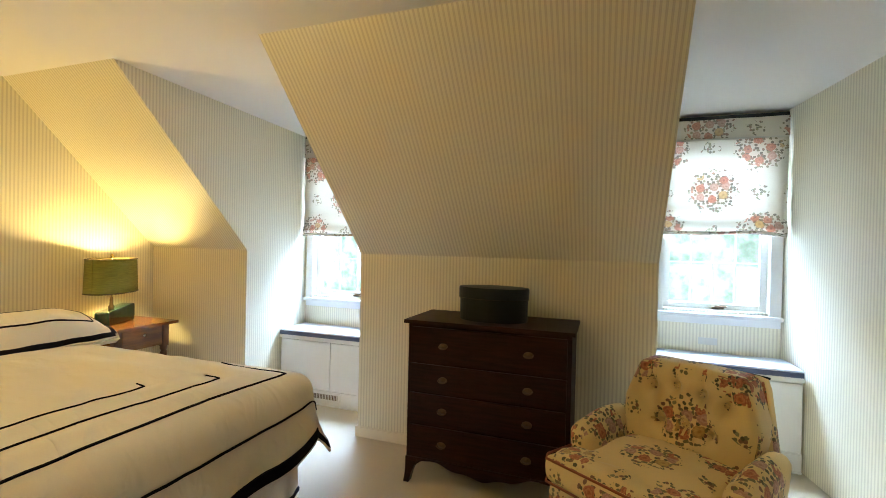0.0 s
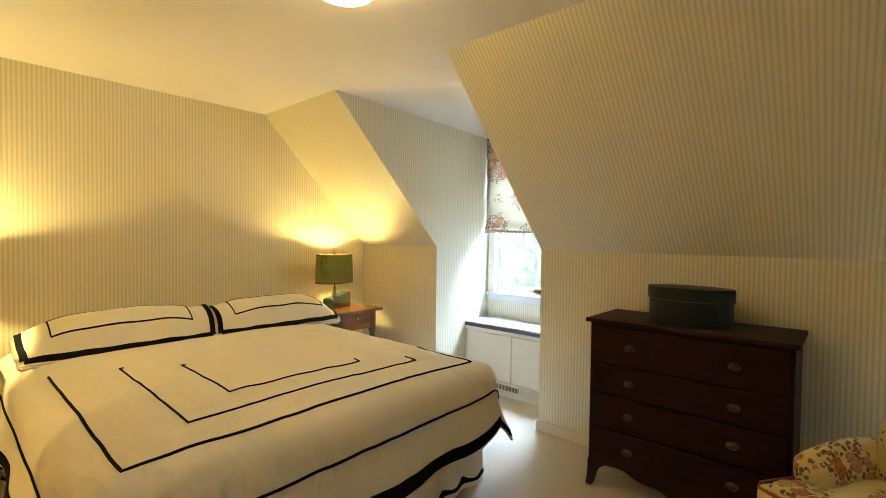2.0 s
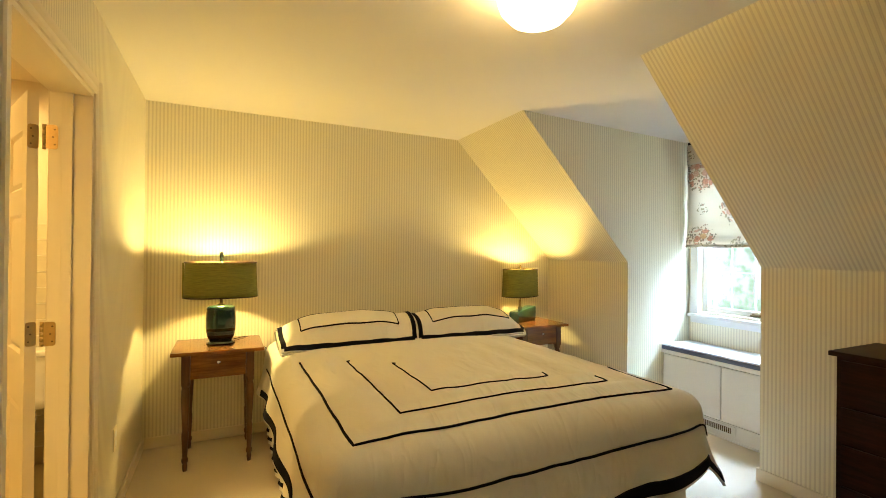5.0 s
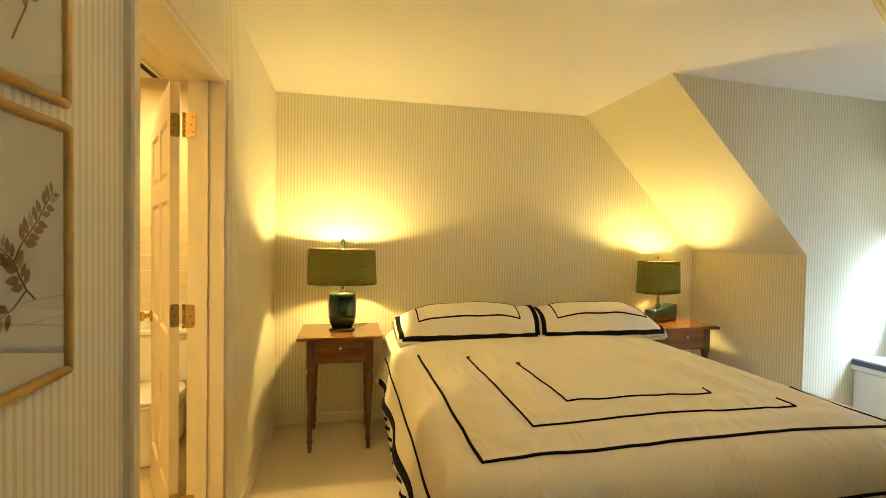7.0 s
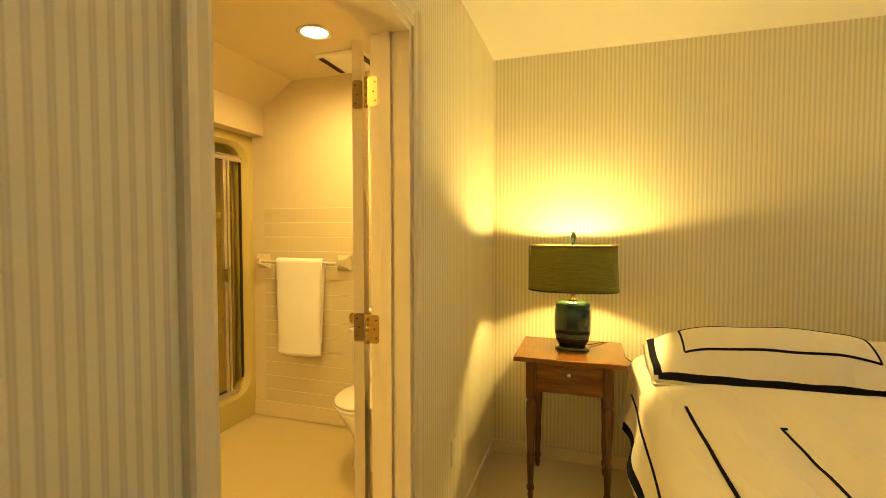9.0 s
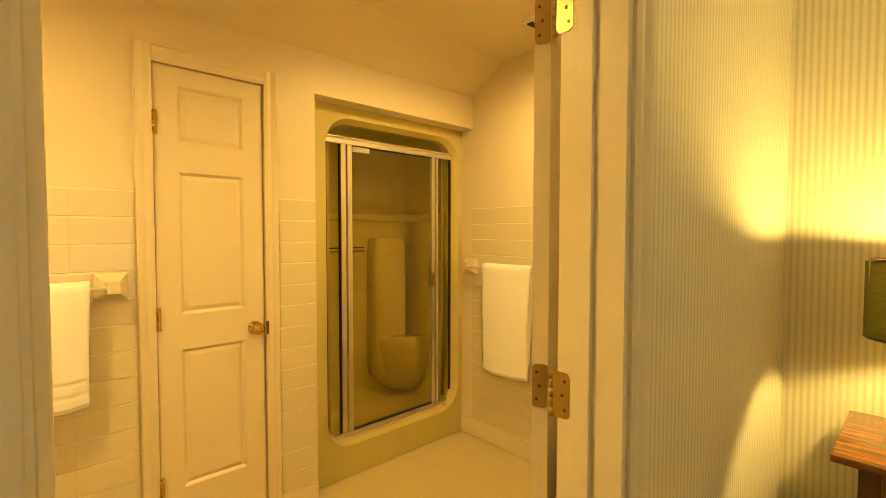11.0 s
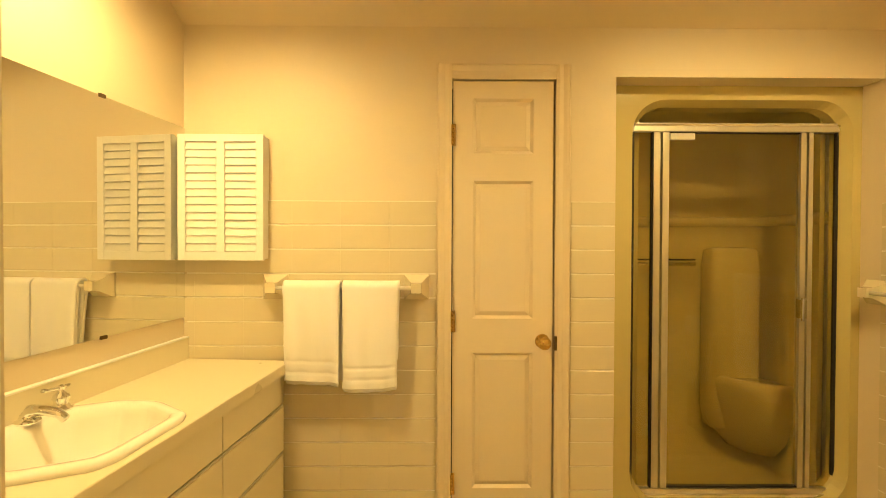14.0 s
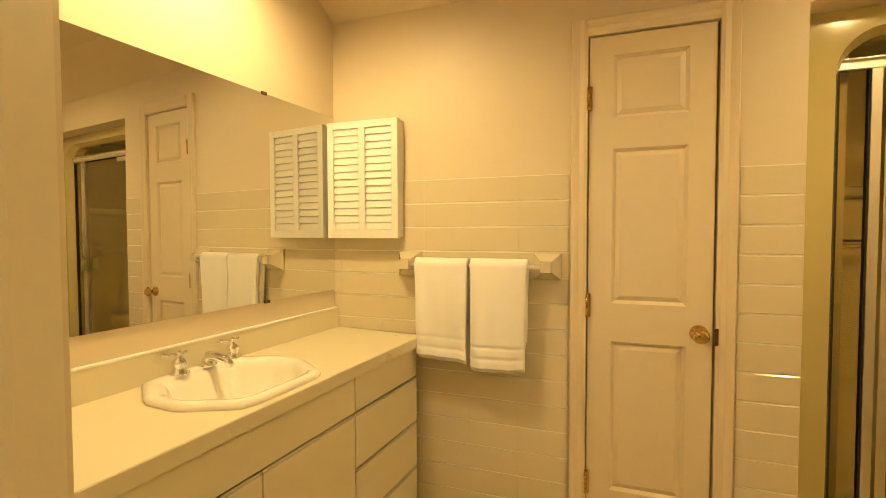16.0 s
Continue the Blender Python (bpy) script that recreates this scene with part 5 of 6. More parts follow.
# ---- botanical prints ----
def botanical_print(x0, x1, z0, z1, kind_no):
    """A sepia plant print under glass in a gilt bamboo-turned moulding."""
    y = YS
    p = thing("framed_print", "sepia botanical print in a gilt bamboo-style moulding", "picture", group="pair of botanical prints")
    part("paper", box(x0 + 0.008, x1 - 0.008, y + 0.006, y + 0.010, z0 + 0.008, z1 - 0.008), MAT_PAPER, p)
    r = 0.009
    for a, b in (((x0, z0), (x1, z0)), ((x0, z1), (x1, z1)), ((x0, z0), (x0, z1)), ((x1, z0), (x1, z1))):
        n = 22
        pts = [(a[0] + (b[0] - a[0]) * k / n, y + 0.012, a[1] + (b[1] - a[1]) * k / n) for k in range(n + 1)]
        part("moulding", tube(pts, [r + (0.0010 if k % 5 == 2 else 0) for k in range(n + 1)], 10), GILT, p, smooth=True)
    # plant drawn from the frame's edge x0, upwards from z0
    if kind_no == 1:
        stems = [[(0.086, 0.139), (0.105, 0.155), (0.122, 0.180), (0.132, 0.200), (0.150, 0.215), (0.175, 0.235), (0.20, 0.27)],
                 [(0.132, 0.200), (0.118, 0.225), (0.098, 0.245), (0.075, 0.268), (0.055, 0.295), (0.038, 0.315)],
                 [(0.105, 0.155), (0.135, 0.130), (0.165, 0.118), (0.20, 0.115)]]
        rules = (0.136, 0.100)
    else:
        stems = [[(0.13, 0.06), (0.10, 0.12), (0.08, 0.20), (0.09, 0.28), (0.07, 0.34)], [(0.10, 0.12), (0.15, 0.19), (0.20, 0.26)], [(0.08, 0.20), (0.05, 0.26)]]
        rules = ()
    rnd = random.Random(kind_no)
    for st in stems:
        pts = []
        for (a, c), (d, e) in zip(st, st[1:]):
            pts += [(a + (d - a) * k / 4, c + (e - c) * k / 4) for k in range(4)]
        pts.append(st[-1])
        part("printed_stem", tube([(x0 + a, y + 0.0108, z0 + c) for a, c in pts], [0.0016 - 0.0009 * k / len(pts) for k in range(len(pts))], 5), SEPIA, p)
        for k in range(5, len(pts), 2):
            (a, c), (d, e) = pts[k - 1], pts[k]
            for side in (-1, 1):
                L = (0.034 - 0.016 * k / len(pts)) * (0.85 + 0.3 * rnd.random())
                ang = math.atan2(e - c, d - a) + side * (0.75 + 0.35 * rnd.random())
                ring = []
                for q in range(12):
                    f = q / 6 if q <= 6 else (12 - q) / 6
                    wd = 0.24 * L * math.sin(math.pi * f ** 0.8) * (1 if q <= 6 else -1)
                    u = L * f + 0.003
                    ring.append((x0 + d + u * math.cos(ang) - wd * math.sin(ang), z0 + e + u * math.sin(ang) + wd * math.cos(ang)))
                if min(q[0] for q in ring) > x0 + 0.018 and max(q[0] for q in ring) < x1 - 0.012:
                    m = bmesh.new()
                    m.faces.new([m.verts.new((px, y + 0.0108, pz)) for px, pz in ring])
                    bmesh.ops.remove_doubles(m, verts=m.verts, dist=1e-5)
                    part("printed_leaf", m, SEPIA if rnd.random() < 0.8 else SEPIA_PALE, p)
    for h in rules:
        part("printed_rule", box(x0 + 0.012, x0 + 0.12, y + 0.0101, y + 0.0106, z0 + h, z0 + h + 0.001), SEPIA_PALE, p)
    g = part("glass", box(x0 + 0.006, x1 - 0.006, y + 0.0135, y + 0.0150, z0 + 0.006, z1 - 0.006), GLASS, p)
    g.visible_shadow = False
    return p


botanical_print(-1.080, -0.76, 1.125, 1.555, 1)
botanical_print(-1.076, -0.76, 1.598, 2.03, 2)

out1 = thing("wall_outlet", "cream outlet plate low on the striped wall", "outlet")
part("plate", box(-2.735, -2.665, YS, YS + 0.006, 0.345, 0.460, 0.003), TRIM, out1)
for z in (0.378, 0.427):
    part("socket", prism(rounded(-2.717, -2.683, z - 0.014, z + 0.014, 0.008), "y", YS + 0.005, YS + 0.0075), WHITE, out1)


cord = thing("lamp_cord", "thin brown lamp cord behind the bedside stand", "cord")
part("wire", tube([(-3.36, -0.06, 0.748), (-3.46, 0.02, 0.745), (-3.535, 0.08, 0.735), (-3.552, 0.14, 0.66), (-3.556, 0.20, 0.62), (-3.556, 0.24, 0.40), (-3.556, 0.22, 0.10)], 0.003, 6), DARK, cord, smooth=True)


# ---- bathroom: tiled dado ----
PITCH, TW = 0.1015, 0.203
TOP = 1.524


def tiled(wall, name, u0, u1, z_top, place, inv, shift=0.0):
    """Lays tiles from the top down in a half bond on a bed of grout; place(u, z, out) gives the world place."""
    shared = {}
    row = 0
    z1 = z_top
    while z1 > 0.12:
        z0 = max(0.112, z1 - PITCH)
        u = u0 - TW + shift
        while u < u1:
            a, b = max(u, u0), min(u + TW, u1)
            if b - a > 0.012:
                key = (round(b - a, 3), round(z1 - z0, 3))
                if key not in shared:
                    w, h = key
                    shared[key] = place_mesh(w - 0.0002, h - 0.0056, place)
                ob = new("tile", shared[key])
                ob.matrix_basis = place(a + 0.0001, z0 + 0.0028)
                ob.parent = wall
                ob.matrix_parent_inverse = inv
            u += TW
        z1 -= PITCH
        row += 1


def place_mesh(w, h, place):
    b = bmesh.new()
    t, e = 0.0028, 0.0014
    o = [b.verts.new(p) for p in ((0, 0, 0), (w, 0, 0), (w, 0, h), (0, 0, h))]
    k = 0.0001
    q = [b.verts.new(p) for p in ((k, t, e), (w - k, t, e), (w - k, t, h - e), (k, t, h - e))]
    m_ = [b.verts.new(p) for p in ((0, t * 0.6, 0), (w, t * 0.6, 0), (w, t * 0.6, h), (0, t * 0.6, h))]
    for lo, hi in ((o, m_), (m_, q)):
        for i in range(4):
            b.faces.new((lo[i], lo[(i + 1) % 4], hi[(i + 1) % 4], hi[i]))
    b.faces.new(q)
    me = mesh_of(b, "tile", TILE)
    return me


def south_place(u, z):
    # u runs west from the mirror corner; the tile's own x runs the other way about
    return pose(-u, BYS + 0.0035, z) @ Matrix.Diagonal((-1, 1, 1, 1))


def west_place(u, z):
    # u runs north along the west wall
    return pose(BXW + 0.0035, u, z, 0, 0, -90) @ Matrix.Diagonal((-1, 1, 1, 1))


CAB_W, CAB_E, CAB_B, CAB_T = -1.012, -0.668, 1.275, 1.783
gr = part("grout_bed", box(CL1 + 0.066, BXE - 0.012, BYS + 0.0005, BYS + 0.0035, 0.0, TOP), GROUT, wall_bs)
part("grout_bed", box(SH0 + 0.001, CL0 - 0.066, BYS + 0.0005, BYS + 0.0035, 0.0, TOP), GROUT, wall_bs)
part("grout_bed", box(BXW + 0.0005, BXW + 0.0035, BYS - 0.0, BY0 - 0.005, 0.0, TOP), GROUT, wall_bw)
I = Matrix.Identity(4)


# ---- vanity, all in the east wall's own directions ----
def on_east(name, label, category, group="", kind=""):
    return thing(name, label, category, at=EAST, group=group, kind=kind)


VD, VZ, VL = 0.455, 0.862, 1.545
van = on_east("vanity_cabinet", "cream laminate vanity cabinet with flush doors and drawers", "vanity")
part("carcass", box(-VD + 0.045, -0.002, 0.004, VL, 0.10, 0.70), LAMINATE, van)
# Near-black colour carries the shade of the recess under the cabinet.
part("toe_kick", box(-VD + 0.10, -0.002, 0.004, VL, 0.0, 0.10), DARK, van, "toe kick, near-black for the shade of its recess")
part("end_panel", box(-VD + 0.045, -VD + 0.062, 0.004, 0.03, 0.10, VZ - 0.045), LAMINATE, van)
part("back_rail", box(-0.06, -0.002, 0.004, VL, 0.70, VZ - 0.04), LAMINATE, van)
FX = -VD + 0.024


def front(name, y0, y1, z0, z1, lip=True):
    p_ = part(name, box(FX, FX + 0.020, y0 + 0.002, y1 - 0.002, z0, z1, 0.0025), LAMINATE, van)
    if lip:
        part("finger_rail", box(FX + 0.002, FX + 0.024, y0 + 0.002, y1 - 0.002, z1 + 0.001, z1 + 0.010, 0.002), ALUMINIUM, p_, "grooved metal finger rail")
    return p_


Y1, Y2, Y3, Y4 = 0.455, 0.860, 1.245, VL
front("drawer", 0.006, Y1, 0.690, VZ - 0.045, False)
front("drawer", 0.006, Y1, 0.495, 0.675)
front("drawer", 0.006, Y1, 0.300, 0.480)
front("drawer", 0.006, Y1, 0.105, 0.285)
front("false_front", Y1, Y3, 0.690, VZ - 0.045, False)
front("door", Y1, Y2, 0.105, 0.675)
front("door", Y2, Y3, 0.105, 0.675)
front("drawer", Y3, Y4, 0.690, VZ - 0.045, False)
front("door", Y3, Y4, 0.105, 0.675)


def octagon(cx, cy, hx, hy, cut, cuty):
    return [(cx - hx, cy - hy + cuty), (cx - hx + cut, cy - hy), (cx + hx - cut, cy - hy), (cx + hx, cy - hy + cuty), (cx + hx, cy + hy - cuty), (cx + hx - cut, cy + hy), (cx - hx + cut, cy + hy), (cx - hx, cy + hy - cuty)]


SX, SY = -0.228, 0.765
top = on_east("worktop", "cream laminate worktop with a low backsplash", "worktop")
b = bmesh.new()
hole = octagon(SX, SY, 0.180, 0.190, 0.125, 0.07)
up, dn = [[[b.verts.new((px, py, z)) for px, py in pts] for pts in (hole, [(-VD, 0.003), (-0.0015, 0.003), (-0.0015, VL), (-VD, VL)])] for z in (VZ, VZ - 0.040)]
for h_, r_ in (up, dn):
    for q in ((r_[0], r_[1], h_[2], h_[1]), (r_[1], h_[3], h_[2]), (r_[1], r_[2], h_[4], h_[3]), (r_[2], h_[5], h_[4]), (r_[2], r_[3], h_[6], h_[5]), (r_[3], h_[7], h_[6]), (r_[3], r_[0], h_[0], h_[7]), (r_[0], h_[1], h_[0])):
        b.faces.new(q)
for i in range(4):
    b.faces.new((up[1][i], up[1][(i + 1) % 4], dn[1][(i + 1) % 4], dn[1][i]))
for i in range(8):
    b.faces.new((up[0][i], up[0][(i + 1) % 8], dn[0][(i + 1) % 8], dn[0][i]))
part("slab", b, LAMINATE, top)
part("front_edge", box(-VD - 0.003, -VD, 0.003, VL, VZ - 0.040, VZ - 0.001, 0.001), LAMINATE, top)
part("backsplash", box(-0.020, -0.0015, 0.003, VL, VZ, VZ + 0.088, 0.002), LAMINATE, top)
part("splash_cap", box(-0.023, -0.0012, 0.003, VL, VZ + 0.088, VZ + 0.094, 0.002), WHITE, top, "pale caulk line on the backsplash")

def softened(pts, rounds=3):
    """A closed outline with its corners cut again and again until they are round."""
    for _ in range(rounds):
        q = []
        for (xa, ya), (xb, yb) in zip(pts, pts[1:] + pts[:1]):
            q += [(xa * 0.89 + xb * 0.11, ya * 0.89 + yb * 0.11), (xa * 0.11 + xb * 0.89, ya * 0.11 + yb * 0.89)]
        pts = q
    return pts


# basin: an octagonal rim and a smooth bowl
basin = on_east("washbasin", "ivory porcelain drop-in basin with cut corners", "basin")
b = bmesh.new()
levels = [(0.205, 0.228, 0.145, 0.085, 0.000), (0.207, 0.230, 0.146, 0.086, 0.006), (0.205, 0.228, 0.145, 0.085, 0.012), (0.199, 0.222, 0.142, 0.083, 0.017), (0.190, 0.213, 0.137, 0.081, 0.019), (0.176, 0.199, 0.128, 0.077, 0.0185), (0.167, 0.190, 0.121, 0.073, 0.014), (0.160, 0.182, 0.115, 0.07, 0.004), (0.156, 0.177, 0.111, 0.068, -0.01),
          (0.150, 0.170, 0.105, 0.065, -0.03), (0.125, 0.145, 0.09, 0.06, -0.09), (0.08, 0.095, 0.055, 0.045, -0.125), (0.03, 0.04, 0.016, 0.02, -0.135)]
rings = []
for hx, hy, c1, c2, z in levels:
    off = -0.018 * min(1.0, max(0.0, (0.176 - hx) / 0.02))
    rings.append([b.verts.new((px + off, py, VZ + z)) for px, py in softened(octagon(SX, SY, hx, hy, c1, c2))])
for lo, hi in zip(rings, rings[1:]):
    n_ = len(lo)
    for i in range(n_):
        b.faces.new((lo[i], lo[(i + 1) % n_], hi[(i + 1) % n_], hi[i]))
b.faces.new(rings[-1])
part("bowl", b, PORCELAIN, basin, smooth=True)
part("drain", lathe([(0.022, 0.0), (0.022, 0.003), (0.016, 0.004), (0.0, 0.002)], at=(SX - 0.018, SY, VZ - 0.134), n=18), CHROME, basin, "chrome drain", smooth=True)

tap = on_east("faucet", "chrome widespread faucet with two lever handles", "faucet")
FXX, FSY = -0.062, 0.725
for dy in (-0.095, 0.095):
    h_ = part("handle_base", lathe([(0.028, 0.0), (0.028, 0.006), (0.020, 0.012), (0.016, 0.022), (0.021, 0.032), (0.019, 0.042), (0.009, 0.050), (0.009, 0.062), (0.012, 0.066), (0.0, 0.072)], at=(FXX, FSY + dy, VZ + 0.016), n=20), CHROME, tap, smooth=True)
    part("lever", tube([(FXX, FSY + dy - 0.026, VZ + 0.079), (FXX, FSY + dy, VZ + 0.076), (FXX + 0.004, FSY + dy + 0.035, VZ + 0.080), (FXX + 0.006, FSY + dy + 0.05, VZ + 0.084)], [0.004, 0.006, 0.005, 0.006], 8), CHROME, h_, "porcelain-tipped lever", smooth=True)
sp = part("spout", tube([(FXX, FSY, VZ + 0.016), (FXX, FSY, VZ + 0.036), (FXX - 0.008, FSY, VZ + 0.048), (FXX - 0.04, FSY, VZ + 0.050), (FXX - 0.085, FSY, VZ + 0.044), (FXX - 0.105, FSY, VZ + 0.030)], [0.022, 0.017, 0.016, 0.013, 0.012, 0.011], 12), CHROME, tap, smooth=True)
part("collar", lathe([(0.028, 0.0), (0.028, 0.007), (0.018, 0.014)], at=(FXX, FSY, VZ + 0.016), n=20), CHROME, tap, smooth=True)

mir = on_east("wall_mirror", "large frameless mirror over the vanity", "mirror")
MZ0, MZ1 = 1.036, 1.822
part("glass", box(-0.006, -0.001, 0.004, 1.54, MZ0, MZ1), MIRROR, mir)
for yy, zz in ((0.42, MZ1), (1.16, MZ1), (0.42, MZ0), (1.16, MZ0)):
    part("clip", box(-0.010, -0.001, yy - 0.012, yy + 0.012, zz - 0.006, zz + 0.006, 0.002), OLD_BRASS, mir, "small dark mirror clip")

# louvred wall cabinet
cab = thing("medicine_cabinet", "shallow white cabinet with a louvred shutter door", "cabinet")
part("body", box(CAB_W + 0.004, CAB_E - 0.004, BYS, BYS + 0.050, CAB_B + 0.004, CAB_T - 0.004), WHITE, cab)
dw = part("door", box(CAB_W, CAB_W + 0.030, BYS + 0.051, BYS + 0.073, CAB_B, CAB_T, 0.002), WHITE, cab)
part("stile", box(CAB_E - 0.030, CAB_E, BYS + 0.051, BYS + 0.073, CAB_B, CAB_T, 0.002), WHITE, dw)
mx_ = (CAB_W + CAB_E) / 2
part("stile", box(mx_ - 0.016, mx_ + 0.016, BYS + 0.0515, BYS + 0.0725, CAB_B + 0.03, CAB_T - 0.03, 0.001), WHITE, dw)
part("rail", box(CAB_W + 0.030, CAB_E - 0.030, BYS + 0.0515, BYS + 0.0725, CAB_B, CAB_B + 0.035, 0.001), WHITE, dw)
part("rail", box(CAB_W + 0.030, CAB_E - 0.030, BYS + 0.0515, BYS + 0.0725, CAB_T - 0.030, CAB_T, 0.001), WHITE, dw)
NS = 14
for a_, b_ in ((CAB_W + 0.030, mx_ - 0.016), (mx_ + 0.016, CAB_E - 0.030)):
    slat_mesh = None
    for k in range(NS):
        z = CAB_B + 0.035 + (CAB_T - CAB_B - 0.065) * (k + 0.5) / NS
        if slat_mesh is None:
            bb = box(a_ - mx_, b_ - mx_, -0.0022, 0.0022, -0.0147, 0.0147)
            slat_mesh = mesh_of(bb, "slat", WHITE)
        s_ = new("slat", slat_mesh)
        s_.matrix_basis = pose(mx_, BYS + 0.0635, z, 13)
        s_.parent = dw


# ---- towel bars and towels ----
def towel_bar(at, length):
    """Two ceramic posts with pyramid faces and a bar; local x along the wall, y out of it."""
    t = thing("towel_bar", "cream ceramic towel bar with faceted posts", "towel bar", at=at, group="towel bars")
    for s in (-1, 1):
        x = s * length / 2
        b = bmesh.new()
        lv = [(0.052, 0.0), (0.052, 0.008), (0.024, 0.050), (0.020, 0.066), (0.020, 0.078)]
        rr = [[b.verts.new((x + h * a, y, h * c)) for a, c in ((-1, -1), (1, -1), (1, 1), (-1, 1))] for h, y in lv]
        for lo, hi in zip(rr, rr[1:]):
            for i in range(4):
                b.faces.new((lo[i], lo[(i + 1) % 4], hi[(i + 1) % 4], hi[i]))
        b.faces.new(rr[-1])
        b.faces.new(rr[0][::-1])
        part("post", b, TILE, t)
    part("bar", tube([(-length / 2, 0.060, 0), (length / 2, 0.060, 0)], 0.0085, 10), PORCELAIN, t, smooth=True)
    return t


def towel(at, w, front_len, back_len, seed_no, label, lean=0.0, back_shift=0.0):
    """A terry towel folded lengthwise over a bar; local x along the bar, y out of the wall, origin at the bar."""
    t = thing("towel", label, "towel", at=at, group="hanging towels")
    ph = seed_no * 1.7
    hem = front_len - 0.085

    def sheet(half_w, near, edge_in):
        """One layer of the fold, set near metres outside the bar."""
        b = bmesh.new()
        nx, ns = 30, 110
        total = front_len + back_len
        rows = []
        for j in range(ns + 1):
            s = -back_len + total * j / ns
            row = []
            for i in range(nx + 1):
                u = 2.0 * i / nx - 1.0
                r = near
                if abs(s) < r * 1.57:
                    y, z = r * math.sin(s / r), r * math.cos(s / r)
                else:
                    y, z = (r if s > 0 else -r), -(abs(s) - r * 1.57)
                hang = min(1.0, abs(s) / front_len)
                pull = math.sin(math.pi * min(1.0, hang)) * 0.030 + 0.055 * hang
                x = u * half_w * (1 - pull) + lean * hang + (0.004 * noise.noise((s * 9, u * 2, seed_no))) * hang
                if s < 0:
                    x += back_shift * hang
                swell = 0.010 * math.sin(u * 2.6 + ph) + 0.012 * noise.noise((u * 1.6, s * 4, seed_no))
                y += swell * hang * (1 if s > 0 else 0.25)
                y -= 0.010 * abs(u) ** 8
                if s > 0:
                    y -= 0.005 * (math.exp(-((s - hem) / 0.005) ** 2) + math.exp(-((s - hem - 0.045) / 0.005) ** 2))
                    z += 0.006 * noise.noise((u * 2.2, seed_no, 0.5)) * hang - 0.006 * u * hang * math.sin(ph)
                row.append(b.verts.new((x, max(y, -0.045), z - edge_in * hang * (1 if s > 0 else 0))))
            rows.append(row)
        for p, q in zip(rows, rows[1:]):
            for i in range(nx):
                b.faces.new((p[i], p[i + 1], q[i + 1], q[i]))
        return b
    thicken(part("terry", sheet(w / 2, 0.026, 0.0), TOWEL, t, smooth=True), 0.009, 0.0)
    thicken(part("terry", sheet(w / 2 * 0.97, 0.014, -0.006), TOWEL, t, smooth=True), 0.009, 0.0)
    return t


SB = pose(-1.335, BYS + 0.008, 1.165)
towel_bar(SB, 0.585)
towel(pose(-1.208, BYS + 0.068, 1.165), 0.228, 0.420, 0.40, 3, "white terry hand towel over the long ceramic bar", -0.004, -0.030)
towel(pose(-1.446, BYS + 0.068, 1.165), 0.228, 0.445, 0.34, 8, "white terry hand towel hung slightly lower over the bar", 0.004, 0.0)
WBAR = pose(BXW + 0.008, -1.97, 1.145, 0, 0, -90)
towel_bar(WBAR, 0.66)
towel(pose(BXW + 0.068, -1.955, 1.145, 0, 0, -90), 0.37, 0.68, 0.60, 5, "white terry bath towel over the ceramic bar", 0.012, 0.02)

# ---- shower ----
sh = thing("shower_stall", "moulded olive-cream fibreglass shower with seat and framed glass door", "shower")
YF = -2.40
outer = [(BXW + 0.001, 0.0), (SH0 - 0.001, 0.0), (SH0 - 0.001, 2.046), (BXW + 0.001, 2.046)]
O0, O1, OZ0, OZ1, OR = -3.555, -2.572, 0.175, 1.985, 0.15


def surround():
    """Flat face with a rounded opening, and the bevelled return of the opening."""
    b = bmesh.new()
    n = 8
    inner = rounded(O0, O1, OZ0, OZ1, OR, n)
    lip = rounded(O0 + 0.022, O1 - 0.022, OZ0 + 0.022, OZ1 - 0.022, OR - 0.015, n)
    out_ = []
    for x, z in inner:
        cx, cz = (O0 + O1) / 2, (OZ0 + OZ1) / 2
        out_.append((BXW + 0.001 if x < cx else SH0 - 0.001, z, x))
    k = n + 1
    A = [b.verts.new((x, YF, z)) for x, z in inner]
    B = [b.verts.new((x, YF - 0.045, z)) for x, z in lip]
    C = [b.verts.new((x, YF - 0.10, z)) for x, z in lip]
    N = len(A)
    for lo, hi in ((A, B), (B, C)):
        for i in range(N):
            b.faces.new((lo[i], lo[(i + 1) % N], hi[(i + 1) % N], hi[i]))
    corners = [b.verts.new((x, YF, z)) for x, z in ((SH0 - 0.001, 0.0), (SH0 - 0.001, 2.046), (BXW + 0.001, 2.046), (BXW + 0.001, 0.0))]
    for c in range(4):
        for i in range(n):
            b.faces.new((corners[c], A[c * k + i], A[c * k + i + 1]))
        b.faces.new((corners[c], A[c * k + n], A[((c + 1) * k) % N], corners[(c + 1) % 4]))
    return b


part("surround", surround(), FIBRE, sh, smooth=False)
# side return between the wall face and the surround
part("return", box(SH0 - 0.004, SH0 - 0.0005, YF, BYS - 0.001, 0, 2.046), BATH_PAINT, sh)
S0, S1, SB_, ZF, ZT = O0 + 0.0, O1 - 0.0, -3.04, 0.10, 2.05
b = bmesh.new()
plan = rounded(S0 - 0.02, S1 + 0.02, SB_, YF - 0.09, 0.12, 6)
lv = []
for z in (ZF, ZF + 0.02, ZT - 0.02, ZT):
    ins = 0.05 if z in (ZF, ZT) else 0.0
    lv.append([b.verts.new((x * (1 - ins) + ins * (S0 + S1) / 2, y * (1 - ins) + ins * (SB_ + YF) / 2, z)) for x, y in plan])
